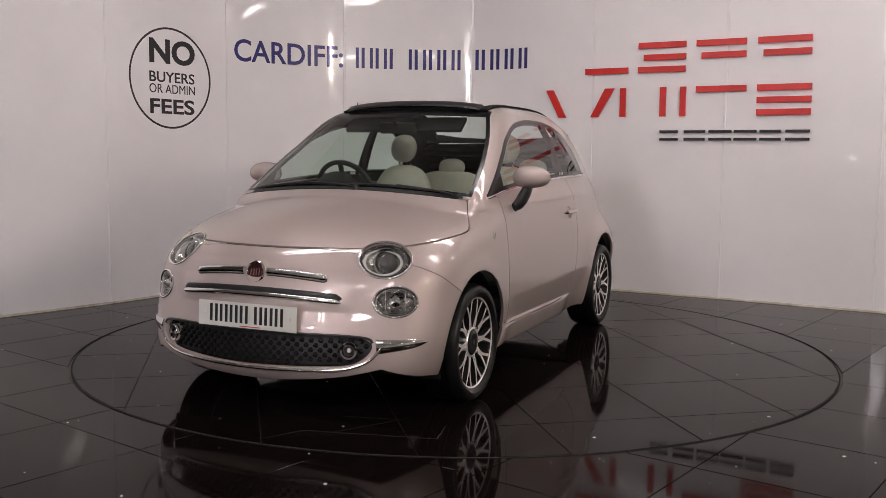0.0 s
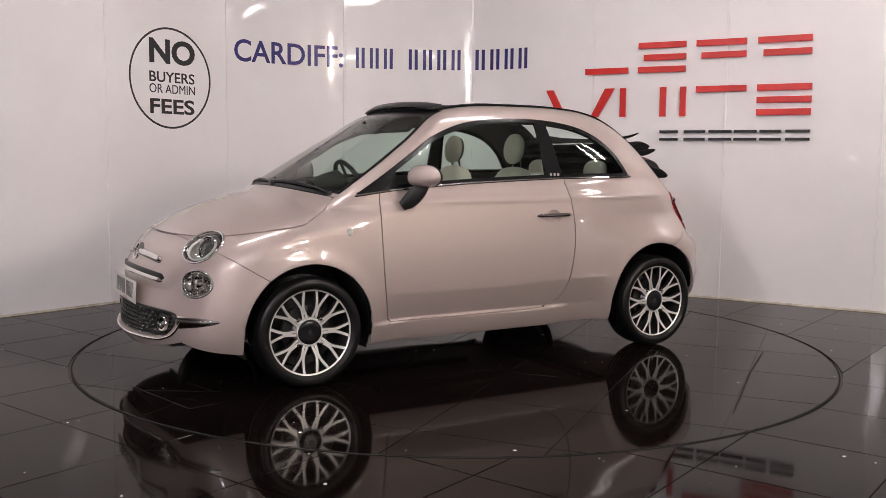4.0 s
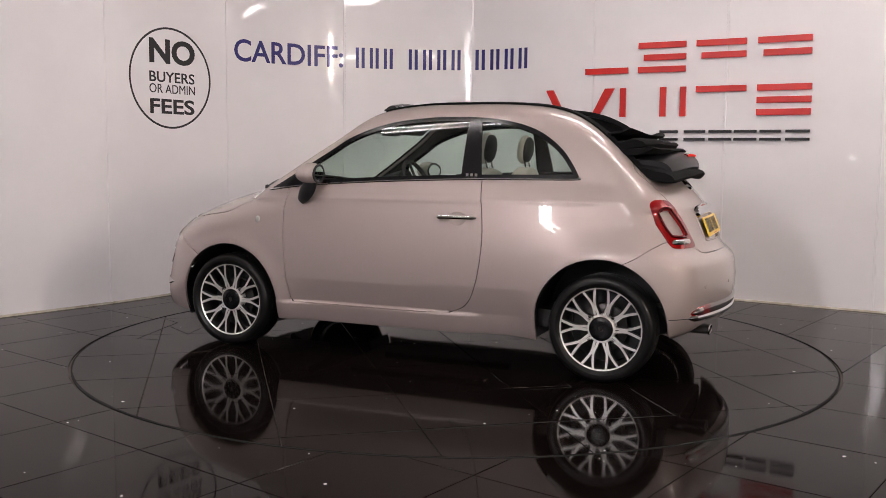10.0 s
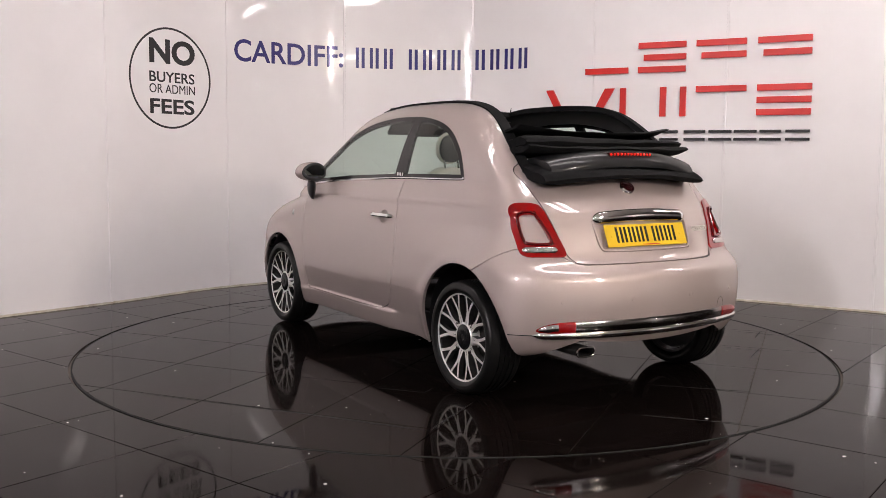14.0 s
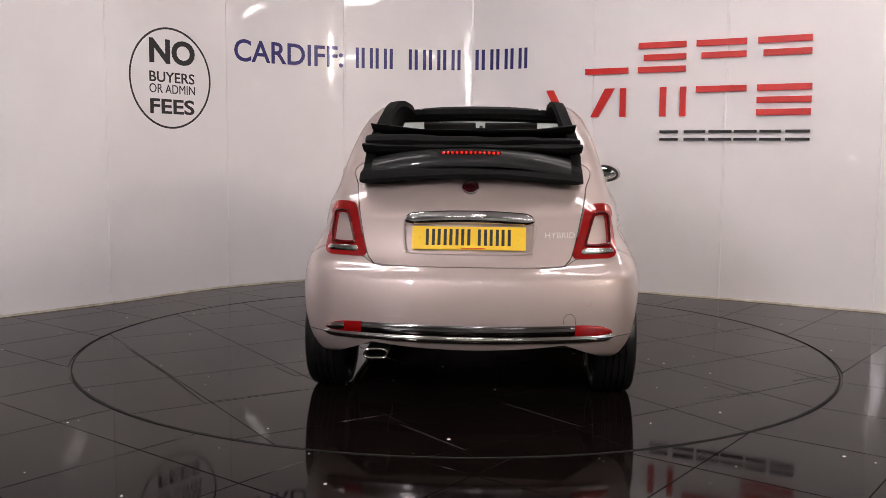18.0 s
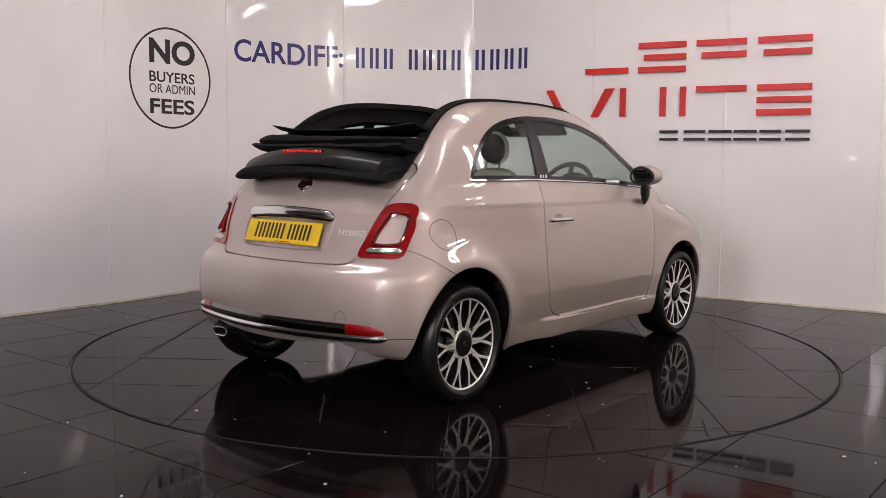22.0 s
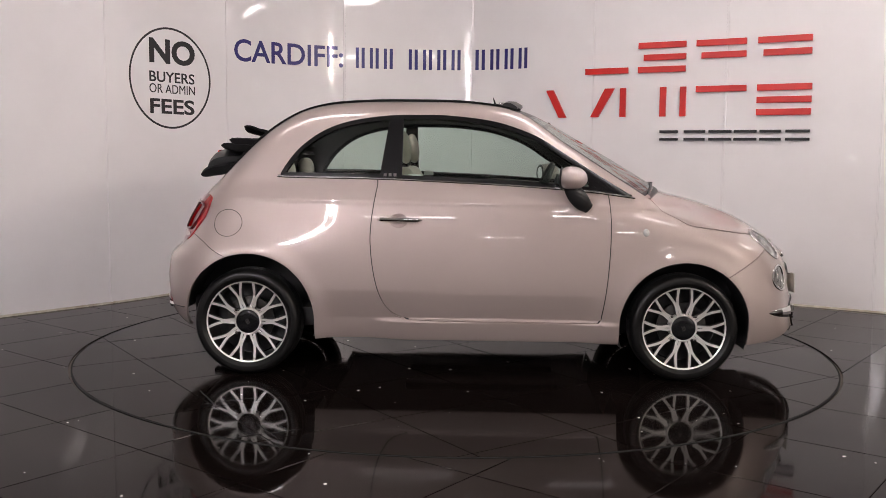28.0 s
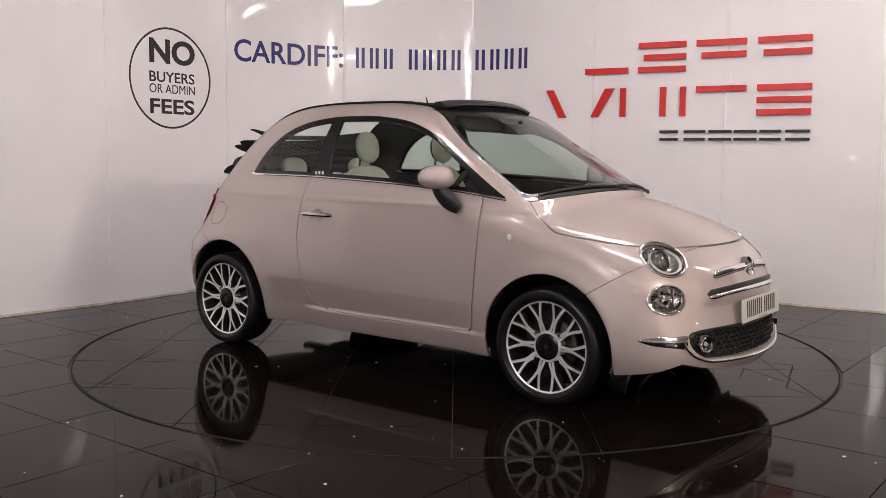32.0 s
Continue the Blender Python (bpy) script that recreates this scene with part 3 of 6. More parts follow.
def body_field(x, y, z):
    """Negative inside the body's outer skin."""
    y = np.abs(y)
    flare = sum(0.010 * np.exp(-((np.hypot(x - ax, z - az) - r - 0.008) / 0.05) ** 2) for ax, az, r in ARCHES)
    sill = 0.020 * step(0.312, 0.296, z) * step(0.86, 0.72, x) * step(-0.52, -0.30, x)
    crease = 0.0055 * np.exp(-((z - 0.925 + 0.01 * x) / 0.014) ** 2) * step(1.35, 1.0, np.abs(x))
    waist = 0.023 * np.clip((0.452 - 0.012 * x - z) / 0.15, 0, 1) * step(0.84, 0.60, np.abs(x + 0.02))
    rearward = (np.maximum(0.0, -0.55 - x) / 0.75) ** 1.3
    side = y + 0.062 * rearward * step(0.65, 0.84, z) - (SIDE_Y(z) - 0.03 * (np.abs(x) / 1.75) ** 4 + flare + sill + crease - waist)
    bulge = 0.009 * step(0.52, 0.44, y + 0.25 * np.abs(z - 0.6)) * step(0.49, 0.525, z) * step(0.70, 0.665, z)
    nose = (x - FRONT_X(z) - bulge + 0.43 * y * y) * 0.95
    tail = (REAR_X(z) + 0.29 * y * y - x) * 0.93
    top = (z - TOP_Z(x + 0.1 * y * y) + 0.105 * (y / 0.7) ** 2 * step(0.0, 1.2, x)) * 0.93
    low = 0.178 + 0.075 * step(-1.2, -1.6, x) - 0.022 * step(1.2, 1.5, x) - z
    ends = smax(nose, tail, 0.05)
    lower = smax(smax(side, ends, 0.17), top, 0.085)
    lower = smax(lower, low, 0.03)
    xs = x + SWEEP * y * y * step(0.0, 0.55, x) - 0.2 * y * y * step(-0.6, -1.1, x)
    slope = 1 / np.sqrt(1 + ((ROOF_Z(xs + 0.01) - ROOF_Z(xs - 0.01)) / 0.02) ** 2)
    roof = (z - ROOF_Z(xs) + 0.10 * y * y) * slope
    cabin = smax(y + 0.072 * rearward - CABIN_Y(z), roof, 0.07)
    cabin = smax(cabin, 0.9 - z, 0.02)
    return smin(lower, cabin, 0.028), lower - cabin


def body_normal(p):
    e = 0.002
    x, y, z = p.T
    n = np.stack([body_field(x + dx, y + dy, z + dz)[0] - body_field(x - dx, y - dy, z - dz)[0] for dx, dy, dz in ((e, 0, 0), (0, e, 0), (0, 0, e))], 1)
    return n / np.maximum(np.linalg.norm(n, axis=1, keepdims=True), 1e-9)


def reach(start, way):
    """Where rays from inside leave the body."""
    lo, hi = np.zeros(len(start)), np.full(len(start), 1.0)
    for _ in range(34):
        mid = (lo + hi) / 2
        p = start + way * mid[:, None]
        out = body_field(*p.T)[0] > 0
        lo, hi = np.where(out, lo, mid), np.where(out, mid, hi)
    return start + way * hi[:, None]


def on_side(x, z, out=0.0, s=1):
    x, z = np.broadcast_arrays(np.asarray(x, float), np.asarray(z, float))
    p = reach(np.stack((x, 0 * x, z), -1).reshape(-1, 3), np.array([[0, 1.0, 0]]))
    p = p + body_normal(p) * np.reshape(out, (-1, 1))
    return p * (1, s, 1)


def on_front(y, z, out=0.0, x0=0.6, s=1):
    y, z = np.broadcast_arrays(np.asarray(y, float), np.asarray(z, float))
    p = reach(np.stack((0 * y + x0 * s, y, z), -1).reshape(-1, 3), np.array([[1.5 * s, 0, 0]]))
    return p + body_normal(p) * np.reshape(out, (-1, 1))


def on_rear(y, z, out=0.0):
    return on_front(y, z, out, 0.6, -1)


def on_top(x, y, out=0.0):
    x, y = np.broadcast_arrays(np.asarray(x, float), np.asarray(y, float))
    p = reach(np.stack((x, y, 0 * x + 0.6), -1).reshape(-1, 3), np.array([[0, 0, 1.2]]))
    return p + body_normal(p) * np.reshape(out, (-1, 1))


def skin_grid(nx=220, ny=44, nz=84):
    """Half of the skin (y >= 0) as triangles: a box's faces drawn onto the field."""
    X, Y, Z0, Z1 = 1.95, 0.9, 0.13, 1.6
    xs, ys, zs = np.linspace(-X, X, nx), np.linspace(0, Y, ny), np.linspace(Z0, Z1, nz)
    verts, tris, base = [], [], 0
    for grid in (np.meshgrid(xs, ys, [Z1], indexing="ij"), np.meshgrid(xs, [Y], zs, indexing="ij"), np.meshgrid([X], ys, zs, indexing="ij"), np.meshgrid([-X], ys, zs, indexing="ij")):
        pts = np.stack([g.squeeze() for g in grid], -1)
        a, b = pts.shape[:2]
        idx = np.arange(a * b).reshape(a, b) + base
        q = np.stack((idx[:-1, :-1], idx[1:, :-1], idx[1:, 1:], idx[:-1, 1:]), -1).reshape(-1, 4)
        tris += [q[:, [0, 1, 2]], q[:, [0, 2, 3]]]
        verts.append(pts.reshape(-1, 3))
        base += a * b
    p, t = np.concatenate(verts), np.concatenate(tris)
    spine = np.stack((np.clip(p[:, 0] * 0.83, -1.35, 1.35), 0 * p[:, 0], np.clip(p[:, 2], 0.50, 0.62)), 1)
    p = reach(spine, (p - spine) * 1.02)
    key = np.round(p, 5)
    _, first, back = np.unique(key, axis=0, return_index=True, return_inverse=True)
    p, t = p[first], back.reshape(-1)[t]
    t = t[(t[:, 0] != t[:, 1]) & (t[:, 1] != t[:, 2]) & (t[:, 0] != t[:, 2])]
    n = np.cross(p[t[:, 1]] - p[t[:, 0]], p[t[:, 2]] - p[t[:, 0]])
    flip = np.einsum("ij,ij->i", n, body_normal(p[t].mean(1))) < 0
    t[flip] = t[flip][:, ::-1]
    return p, t


def split(p, t, g):
    """Cuts triangles along g = 0, so that each lies on one side."""
    v = g(p)
    v = np.where(np.abs(v) < 1e-6, 1e-6, v)
    pos = v > 0
    cnt = pos[t].sum(1)
    whole, mixed = t[(cnt == 0) | (cnt == 3)], t[(cnt == 1) | (cnt == 2)]
    if not len(mixed):
        return p, t
    lone = np.where(pos[mixed].sum(1) == 1, True, False)
    col = np.argmax(pos[mixed] == lone[:, None], 1)
    rows = np.arange(len(mixed))
    a, b, c = mixed[rows, col], mixed[rows, (col + 1) % 3], mixed[rows, (col + 2) % 3]
    e = np.sort(np.concatenate((np.stack((a, b), 1), np.stack((a, c), 1))), 1)
    uni, back = np.unique(e, axis=0, return_inverse=True)
    back = back.reshape(-1)
    s = v[uni[:, 0]] / (v[uni[:, 0]] - v[uni[:, 1]])
    fresh = p[uni[:, 0]] + (p[uni[:, 1]] - p[uni[:, 0]]) * s[:, None]
    keep = np.abs(fresh[:, 1]) > 1e-6
    fresh[keep] -= body_normal(fresh[keep]) * body_field(*fresh[keep].T)[0][:, None]
    ab, ac = back[:len(mixed)] + len(p), back[len(mixed):] + len(p)
    t = np.concatenate((whole, np.stack((a, ab, ac), 1), np.stack((ab, b, c), 1), np.stack((ab, c, ac), 1)))
    return np.concatenate((p, fresh)), t


# outlines of the panels, in side view (x, z) or rear view (y, z)
DLO = np.concatenate((smooth_curve([(-0.992, 1.063), (-0.955, 1.125), (-0.885, 1.212), (-0.764, 1.300), (-0.614, 1.354), (-0.419, 1.383), (-0.25, 1.388), (-0.076, 1.384), (0.162, 1.352), (0.37, 1.279), (0.52, 1.187), (0.701, 1.073), (0.878, 0.966)], 6),
                      smooth_curve([(0.86, 0.966), (0.658, 0.990), (0.3, 1.016), (-0.071, 1.033), (-0.47, 1.047), (-0.96, 1.052)], 5)))
DOOR = smooth_curve([(0.742, 0.985), (0.757, 0.87), (0.757, 0.72), (0.745, 0.522), (0.722, 0.35), (0.705, 0.309), (0.60, 0.300), (0.235, 0.299), (-0.20, 0.301), (-0.31, 0.313), (-0.39, 0.350), (-0.443, 0.43), (-0.476, 0.55), (-0.494, 0.70), (-0.490, 0.83), (-0.462, 1.02), (-0.455, 1.06), (-0.2, 1.10), (0.3, 1.10), (0.7, 1.05)], 6, True)
HATCH = smooth_curve([(0.0, 0.668), (0.38, 0.670), (0.452, 0.690), (0.482, 0.75), (0.528, 0.935), (0.545, 1.02), (0.555, 1.12), (0.3, 1.2), (0.0, 1.2), (-0.3, 1.2), (-0.5, 1.2), (-0.5, 0.8), (-0.4, 0.668)], 6, True)
TAIL = smooth_curve([(0.82, 0.90), (0.81, 0.927), (0.70, 0.942), (0.625, 0.949), (0.565, 0.946), (0.535, 0.925), (0.505, 0.820), (0.476, 0.730), (0.492, 0.704), (0.59, 0.703), (0.70, 0.705), (0.80, 0.710), (0.82, 0.735), (0.82, 0.82)], 5, True)
TAIL_IN = smooth_curve([(0.636, 0.880), (0.622, 0.897), (0.588, 0.896), (0.574, 0.882), (0.543, 0.785), (0.552, 0.770), (0.624, 0.771), (0.640, 0.786)], 4, True)
HEADLAMP, FOGLAMP = (0.547, 0.716, 0.116, 0.095), (0.628, 0.540, 0.094, 0.064)
HEAD_WAY, FOG_WAY = (0.80, 0.44, 0.40), (0.90, 0.42, 0.05)
GRILLE = smooth_curve([(0.0, 0.398), (0.30, 0.396), (0.46, 0.392), (0.545, 0.375), (0.555, 0.335), (0.50, 0.283), (0.40, 0.262), (0.0, 0.250), (-0.4, 0.262), (-0.4, 0.396)], 6, True)
PLATE_BAY = smooth_curve([(0.0, 0.868), (0.24, 0.866), (0.292, 0.858), (0.300, 0.83), (0.288, 0.735), (0.270, 0.722), (0.0, 0.720), (-0.3, 0.72), (-0.3, 0.868)], 5, True)
BONNET_EDGE = curve_of((0.88, 0.985), (0.96, 0.938), (1.06, 0.880), (1.13, 0.839), (1.18, 0.818), (1.305, 0.799), (1.514, 0.768), (1.60, 0.757), (2.0, 0.752))
BONNET_Y = curve_of((0.86, 0.618), (0.95, 0.651), (1.0, 0.672), (1.05, 0.697), (1.1, 0.722), (1.15, 0.742), (1.2, 0.752), (1.3, 0.745), (2.0, 0.6))
BUMPER_EDGE = curve_of((1.30, 0.53), (1.36, 0.552), (1.407, 0.580), (1.536, 0.662), (1.7, 0.766), (2.0, 0.95))
REAR_EDGE = curve_of((-1.9, 0.75), (-1.6, 0.752), (-1.472, 0.745), (-1.40, 0.712), (-1.321, 0.659), (-1.2, 0.60))
SCREEN_Y = curve_of((0.93, 0.680), (1.1, 0.645), (1.3, 0.566), (1.44, 0.484))
OPEN_Y = curve_of((1.0, 0.53), (1.2, 0.525), (1.4, 0.475), (1.5, 0.455))


def lamp_axes(c, way):
    """The lamp's centre on the skin, its axis, and the two ways across it."""
    a = np.array(way) / np.linalg.norm(way)
    e1 = np.cross((0, 0, 1.0), a)
    e1 /= np.linalg.norm(e1)
    return on_front([c[0]], [c[1]])[0], a, e1, np.cross(a, e1)


def around(p, c, way):
    """Below zero within the lamp's outline, seen along its axis."""
    mid, a, e1, e2 = lamp_axes(c, way)
    d = p - mid
    return (np.sqrt(((d @ e1) / c[2]) ** 2 + ((d @ e2) / c[3]) ** 2) - 1) * min(c[2], c[3])


def f_dlo(p):
    return np.where(p[:, 1] > 0.3, inside(DLO, p[:, 0], p[:, 2]), 1.0)


def f_door(p):
    return np.where((p[:, 1] > 0.3) & (p[:, 2] < 1.07), inside(DOOR, p[:, 0], p[:, 2]), 1.0)


def f_arch(p):
    d = np.minimum(*(np.hypot(p[:, 0] - ax, (p[:, 2] - az) * np.where(p[:, 2] < az, 0.25, 1.0)) - r for ax, az, r in ARCHES))
    return np.where(p[:, 1] > 0.5, d, 1.0)


def f_hatch(p):
    return np.where(p[:, 0] < -1.0, inside(HATCH, p[:, 1], p[:, 2]), 1.0)


def f_tail(p):
    edge = p[:, 0] - np.interp(p[:, 2], (0.70, 0.722, 0.83, 0.93, 0.96), (-1.495, -1.475, -1.395, -1.358, -1.36))
    return np.where(p[:, 0] < -1.2, smax(inside(TAIL, p[:, 1], p[:, 2]), edge, 0.025), 1.0)


def f_cup(p):
    return np.where(p[:, 1] > 0.5, np.hypot((p[:, 0] + 0.347) / 0.050, (p[:, 2] - 0.830) / 0.038) - 1.0, 1.0)


def f_tail_in(p):
    return np.where(p[:, 0] < -1.2, inside(TAIL_IN, p[:, 1], p[:, 2]), 1.0)


def f_head(p):
    return np.where(p[:, 0] > 1.3, around(p, HEADLAMP, HEAD_WAY), 1.0)


def f_fog(p):
    return np.where(p[:, 0] > 1.3, around(p, FOGLAMP, FOG_WAY), 1.0)


def f_grille(p):
    return np.where(p[:, 0] > 1.4, inside(GRILLE, p[:, 1], p[:, 2]), 1.0)


def f_bay(p):
    return np.where(p[:, 0] < -1.3, inside(PLATE_BAY, p[:, 1], p[:, 2]), 1.0)


def f_bonnet(p):
    x, y, z = p.T
    w = step(1.07, 1.17, x)
    side = w * (BONNET_EDGE(x) - z) + (1 - w) * (y - BONNET_Y(x))
    return np.maximum.reduce([side, 0.70 - z, 0.9 - x, 1.108 - (x + SWEEP * y * y)])


def f_bumper(p):
    x, y, z = p.T
    edge = np.minimum(BUMPER_EDGE(x), 0.752)
    return np.where(x > 1.25, (z - edge) * 0.9, 1.0)


def f_rear(p):
    x, y, z = p.T
    w = step(0.52, 0.70, y)
    edge = (1 - w) * np.interp(y, (0.40, 0.44, 0.465, 0.49, 0.52), (0.668, 0.674, 0.688, 0.703, 0.706)) + w * REAR_EDGE(x)
    return np.where(x < -1.15, (z - edge) * 0.9, 1.0)


def f_screen(p):
    x, y, z = p.T
    return np.maximum.reduce([y - SCREEN_Y(z), 0.31 - (x + SWEEP * y * y), x + SWEEP * y * y - 1.085, 0.945 - z])


def f_rail(p):
    """Inside the black-lined stretch of the roof: the opening and its rim."""
    x, y, z = p.T
    return np.maximum.reduce([y - OPEN_Y(z), x + SWEEP * y * y - 0.315, 1.068 + 0.02 * (y / 0.5) ** 2 - z])


def f_open(p):
    x, y, z = p.T
    return np.maximum.reduce([y - OPEN_Y(z) + 0.05, x + 0.30 * y * y - 0.19, 1.068 + 0.02 * (y / 0.5) ** 2 - z])


def build_skin():
    p, t = skin_grid()
    gap = 0.0026
    fields = {"dlo": (f_dlo, 0.0), "door": (f_door, gap), "arch": (f_arch, 0.0), "hatch": (f_hatch, gap), "tail": (f_tail, 0.0), "tail_in": (f_tail_in, 0.0),
              "head": (f_head, 0.0), "fog": (f_fog, 0.0), "grille": (f_grille, 0.0), "bay": (f_bay, 0.0), "bonnet": (f_bonnet, gap), "bumper": (f_bumper, gap * 0.7),
              "rear": (f_rear, gap * 0.7), "cup": (f_cup, 0.0), "screen": (f_screen, 0.0), "open": (f_open, 0.0), "rail": (f_rail, 0.0)}
    for f, w in fields.values():
        if w:
            p, t = split(p, t, lambda q: f(q) - w)
            p, t = split(p, t, lambda q: f(q) + w)
        else:
            p, t = split(p, t, f)
    glass_lines = [lambda q: np.where(q[:, 1] > 0.3, f_dlo(q) + 0.023, 1.0), lambda q: q[:, 0] + 0.455 - (q[:, 2] - 1.05) * 0.14, lambda q: q[:, 0] + 0.337, lambda q: q[:, 0] - 0.645 + (q[:, 2] - 1.0) * 0.1,
                   lambda q: f_screen(q) + 0.02, lambda q: np.where(q[:, 2] > 1.2, q[:, 0] + SWEEP * q[:, 1] ** 2 - 0.41, 1.0)]
    for f in glass_lines:
        p, t = split(p, t, f)
    m = p[t].mean(1)
    val = {k: f(m) for k, (f, w) in fields.items()}
    return p, t, m, val


def flange(p, t, n, depth):
    """Adds a turned-in edge along the open rims of a panel."""
    e = np.concatenate((t[:, [0, 1]], t[:, [1, 2]], t[:, [2, 0]]))
    key = np.sort(e, 1)
    uni, inv, cnt = np.unique(key, axis=0, return_inverse=True, return_counts=True)
    rim = e[cnt[inv.reshape(-1)] == 1]
    rim = rim[(np.abs(p[rim[:, 0], 1]) > 1e-5) | (np.abs(p[rim[:, 1], 1]) > 1e-5)]
    if not len(rim):
        return p, t, n
    ids = np.unique(rim)
    k = len(ids)
    remap = np.full(len(p), -1)
    remap[ids] = np.arange(k)
    a, b = remap[rim[:, 0]], remap[rim[:, 1]]
    top, low = a + len(p), a + len(p) + k
    topb, lowb = b + len(p), b + len(p) + k
    quads = np.concatenate((np.stack((top, low, lowb), 1), np.stack((top, lowb, topb), 1)))
    along = np.zeros((k, 3))
    d = p[rim[:, 1]] - p[rim[:, 0]]
    np.add.at(along, a, d)
    np.add.at(along, b, d)
    outw = np.cross(along, n[ids])
    outw /= np.maximum(np.linalg.norm(outw, axis=1, keepdims=True), 1e-9)
    return np.concatenate((p, p[ids], p[ids] - n[ids] * depth)), np.concatenate((t, quads)), np.concatenate((n, outw, outw))


def skin_part(name, p, t, mask, mat, parent, mirror, label="", depth=0.016, shift=0.0):
    """A panel from the masked triangles; mirror: 'both' joins the two halves, 'left' or 'right' gives one side."""
    t = t[mask]
    if not len(t):
        return None
    ids = np.unique(t)
    remap = np.full(len(p), -1)
    remap[ids] = np.arange(len(ids))
    q, t = p[ids], remap[t]
    n = body_normal(q)
    q = q + n * shift
    n[np.abs(q[:, 1]) < 1e-5, 1] = 0
    if depth:
        q, t, n = flange(q, t, n, depth)
    flip = np.array([1, -1, 1])
    if mirror == "right":
        q, n, t = q * flip, n * flip, t[:, ::-1]
    elif mirror == "both":
        t = np.concatenate((t, t[:, ::-1] + len(q)))
        q, n = np.concatenate((q, q * flip)), np.concatenate((n, n * flip))
    return piece(name, q, t, mat, parent, label, n)


SKIN_P, SKIN_T, MID, VAL = build_skin()
X, Y, Z = MID.T
GONE = (VAL["arch"] < 0) | (VAL["open"] < 0)
IN_DLO, IN_SCREEN = (VAL["dlo"] < 0) & ~GONE, (VAL["screen"] < 0) & ~GONE
LAMPY = (VAL["tail"] < 0) | (VAL["head"] < 0) | (VAL["fog"] < 0) | (VAL["grille"] < 0) | (VAL["bay"] < 0)
REST = ~GONE & ~IN_DLO & ~IN_SCREEN & ~LAMPY
g = 0.0026
DOORM = REST & (VAL["door"] < -g) & (VAL["cup"] > 0)
HATCHM = REST & (VAL["hatch"] < -g)
BONNETM = REST & (VAL["bonnet"] < -g)
BUMPERM = REST & (VAL["bumper"] < -g * 0.7)
REARM = REST & (VAL["rear"] < -g * 0.7)
SEAM = ((np.abs(VAL["door"]) < g) | (np.abs(VAL["hatch"]) < g) | (np.abs(VAL["bonnet"]) < g) | (np.abs(VAL["bumper"]) < g * 0.7) | ((np.abs(VAL["rear"]) < g * 0.7) & (VAL["hatch"] > 0)))
RAILM = REST & (VAL["rail"] < 0) & (X < 0.35)
FIELD_D = body_field(X, Y, Z)[1]
FOOT = X + SWEEP * Y * Y
COWLM = REST & (FOOT > 1.085) & (FOOT < 1.108 - g) & (Y < 0.61) & (Z > 0.93)
BODYM = REST & (VAL["cup"] > 0) & ~RAILM & ~COWLM & ~(DOORM | HATCHM | BONNETM | BUMPERM | REARM | SEAM)
skin_part("roof_rim", SKIN_P, SKIN_T, RAILM, CLOTH, car, "both", "black-lined rim of the open roof", depth=0.03, shift=0.010)
skin_part("cowl", SKIN_P, SKIN_T, COWLM & ~SEAM, BLACK, car, "both", "black plastic scuttle panel", depth=0.01)
skin_part("inner_lining", SKIN_P, SKIN_T, REST & (Z > 1.0) & (X < 0.9) & (FIELD_D > 0), LINING, car, "both", "dark inner lining", depth=0, shift=-0.022)
skin_part("body", SKIN_P, SKIN_T, BODYM, PAINT, car, "both")
skin_part("bonnet", SKIN_P, SKIN_T, BONNETM & ~BUMPERM, PAINT, car, "both")
skin_part("tailgate", SKIN_P, SKIN_T, HATCHM & ~REARM, PAINT, car, "both")
skin_part("front_bumper", SKIN_P, SKIN_T, BUMPERM, PAINT, car, "both")
skin_part("rear_bumper", SKIN_P, SKIN_T, REARM, PAINT, car, "both")
# a dark inner shell shows in the gaps between the panels
for side in ("left", "right"):
    skin_part("inner_shell", SKIN_P, SKIN_T, SEAM & ~IN_DLO & ~IN_SCREEN & ~GONE & ~LAMPY, BLACK, car, side, depth=0, shift=-0.008)
BORDER = f_dlo(MID) > -0.023
QUARTER = X < -0.455 + (Z - 1.05) * 0.14
PILLAR = ~QUARTER & (X < -0.337)
SAIL = X > 0.645 - (Z - 1.0) * 0.1
DOORS = {}
for side in ("left", "right"):
    door = skin_part("door", SKIN_P, SKIN_T, DOORM, PAINT, car, side)
    DOORS[side] = door
    skin_part("window_frame", SKIN_P, SKIN_T, IN_DLO & BORDER, GLOSSBLACK, car, side, "black window surround", depth=0.02)
    skin_part("quarter_window", SKIN_P, SKIN_T, IN_DLO & ~BORDER & QUARTER, GLASS, car, side, "tinted quarter glass", depth=0)
    skin_part("pillar_panel", SKIN_P, SKIN_T, IN_DLO & ~BORDER & PILLAR, GLOSSBLACK, car, side, "gloss black door pillar")
    skin_part("door_window", SKIN_P, SKIN_T, IN_DLO & ~BORDER & ~PILLAR & ~QUARTER & ~SAIL, GLASS, car, side, "clear door glass", depth=0)
    skin_part("sail_panel", SKIN_P, SKIN_T, IN_DLO & ~BORDER & ~QUARTER & SAIL, GLOSSBLACK, car, side, "black mirror corner panel")
    lamp = skin_part("tail_lamp", SKIN_P, SKIN_T, (VAL["tail"] < 0) & (VAL["tail_in"] > 0), REDLENS, car, side, "red tail lamp ring round a body-coloured centre", depth=0.03, shift=0.007)
    skin_part("lamp_insert", SKIN_P, SKIN_T, VAL["tail_in"] < 0, PAINT, lamp, side, "body-coloured lamp centre", depth=0.02, shift=-0.006)
EDGE = (f_screen(MID) > -0.02) | (FOOT < 0.41)
skin_part("windscreen_border", SKIN_P, SKIN_T, IN_SCREEN & EDGE, GLOSSBLACK, car, "both", "black windscreen edge", depth=0)
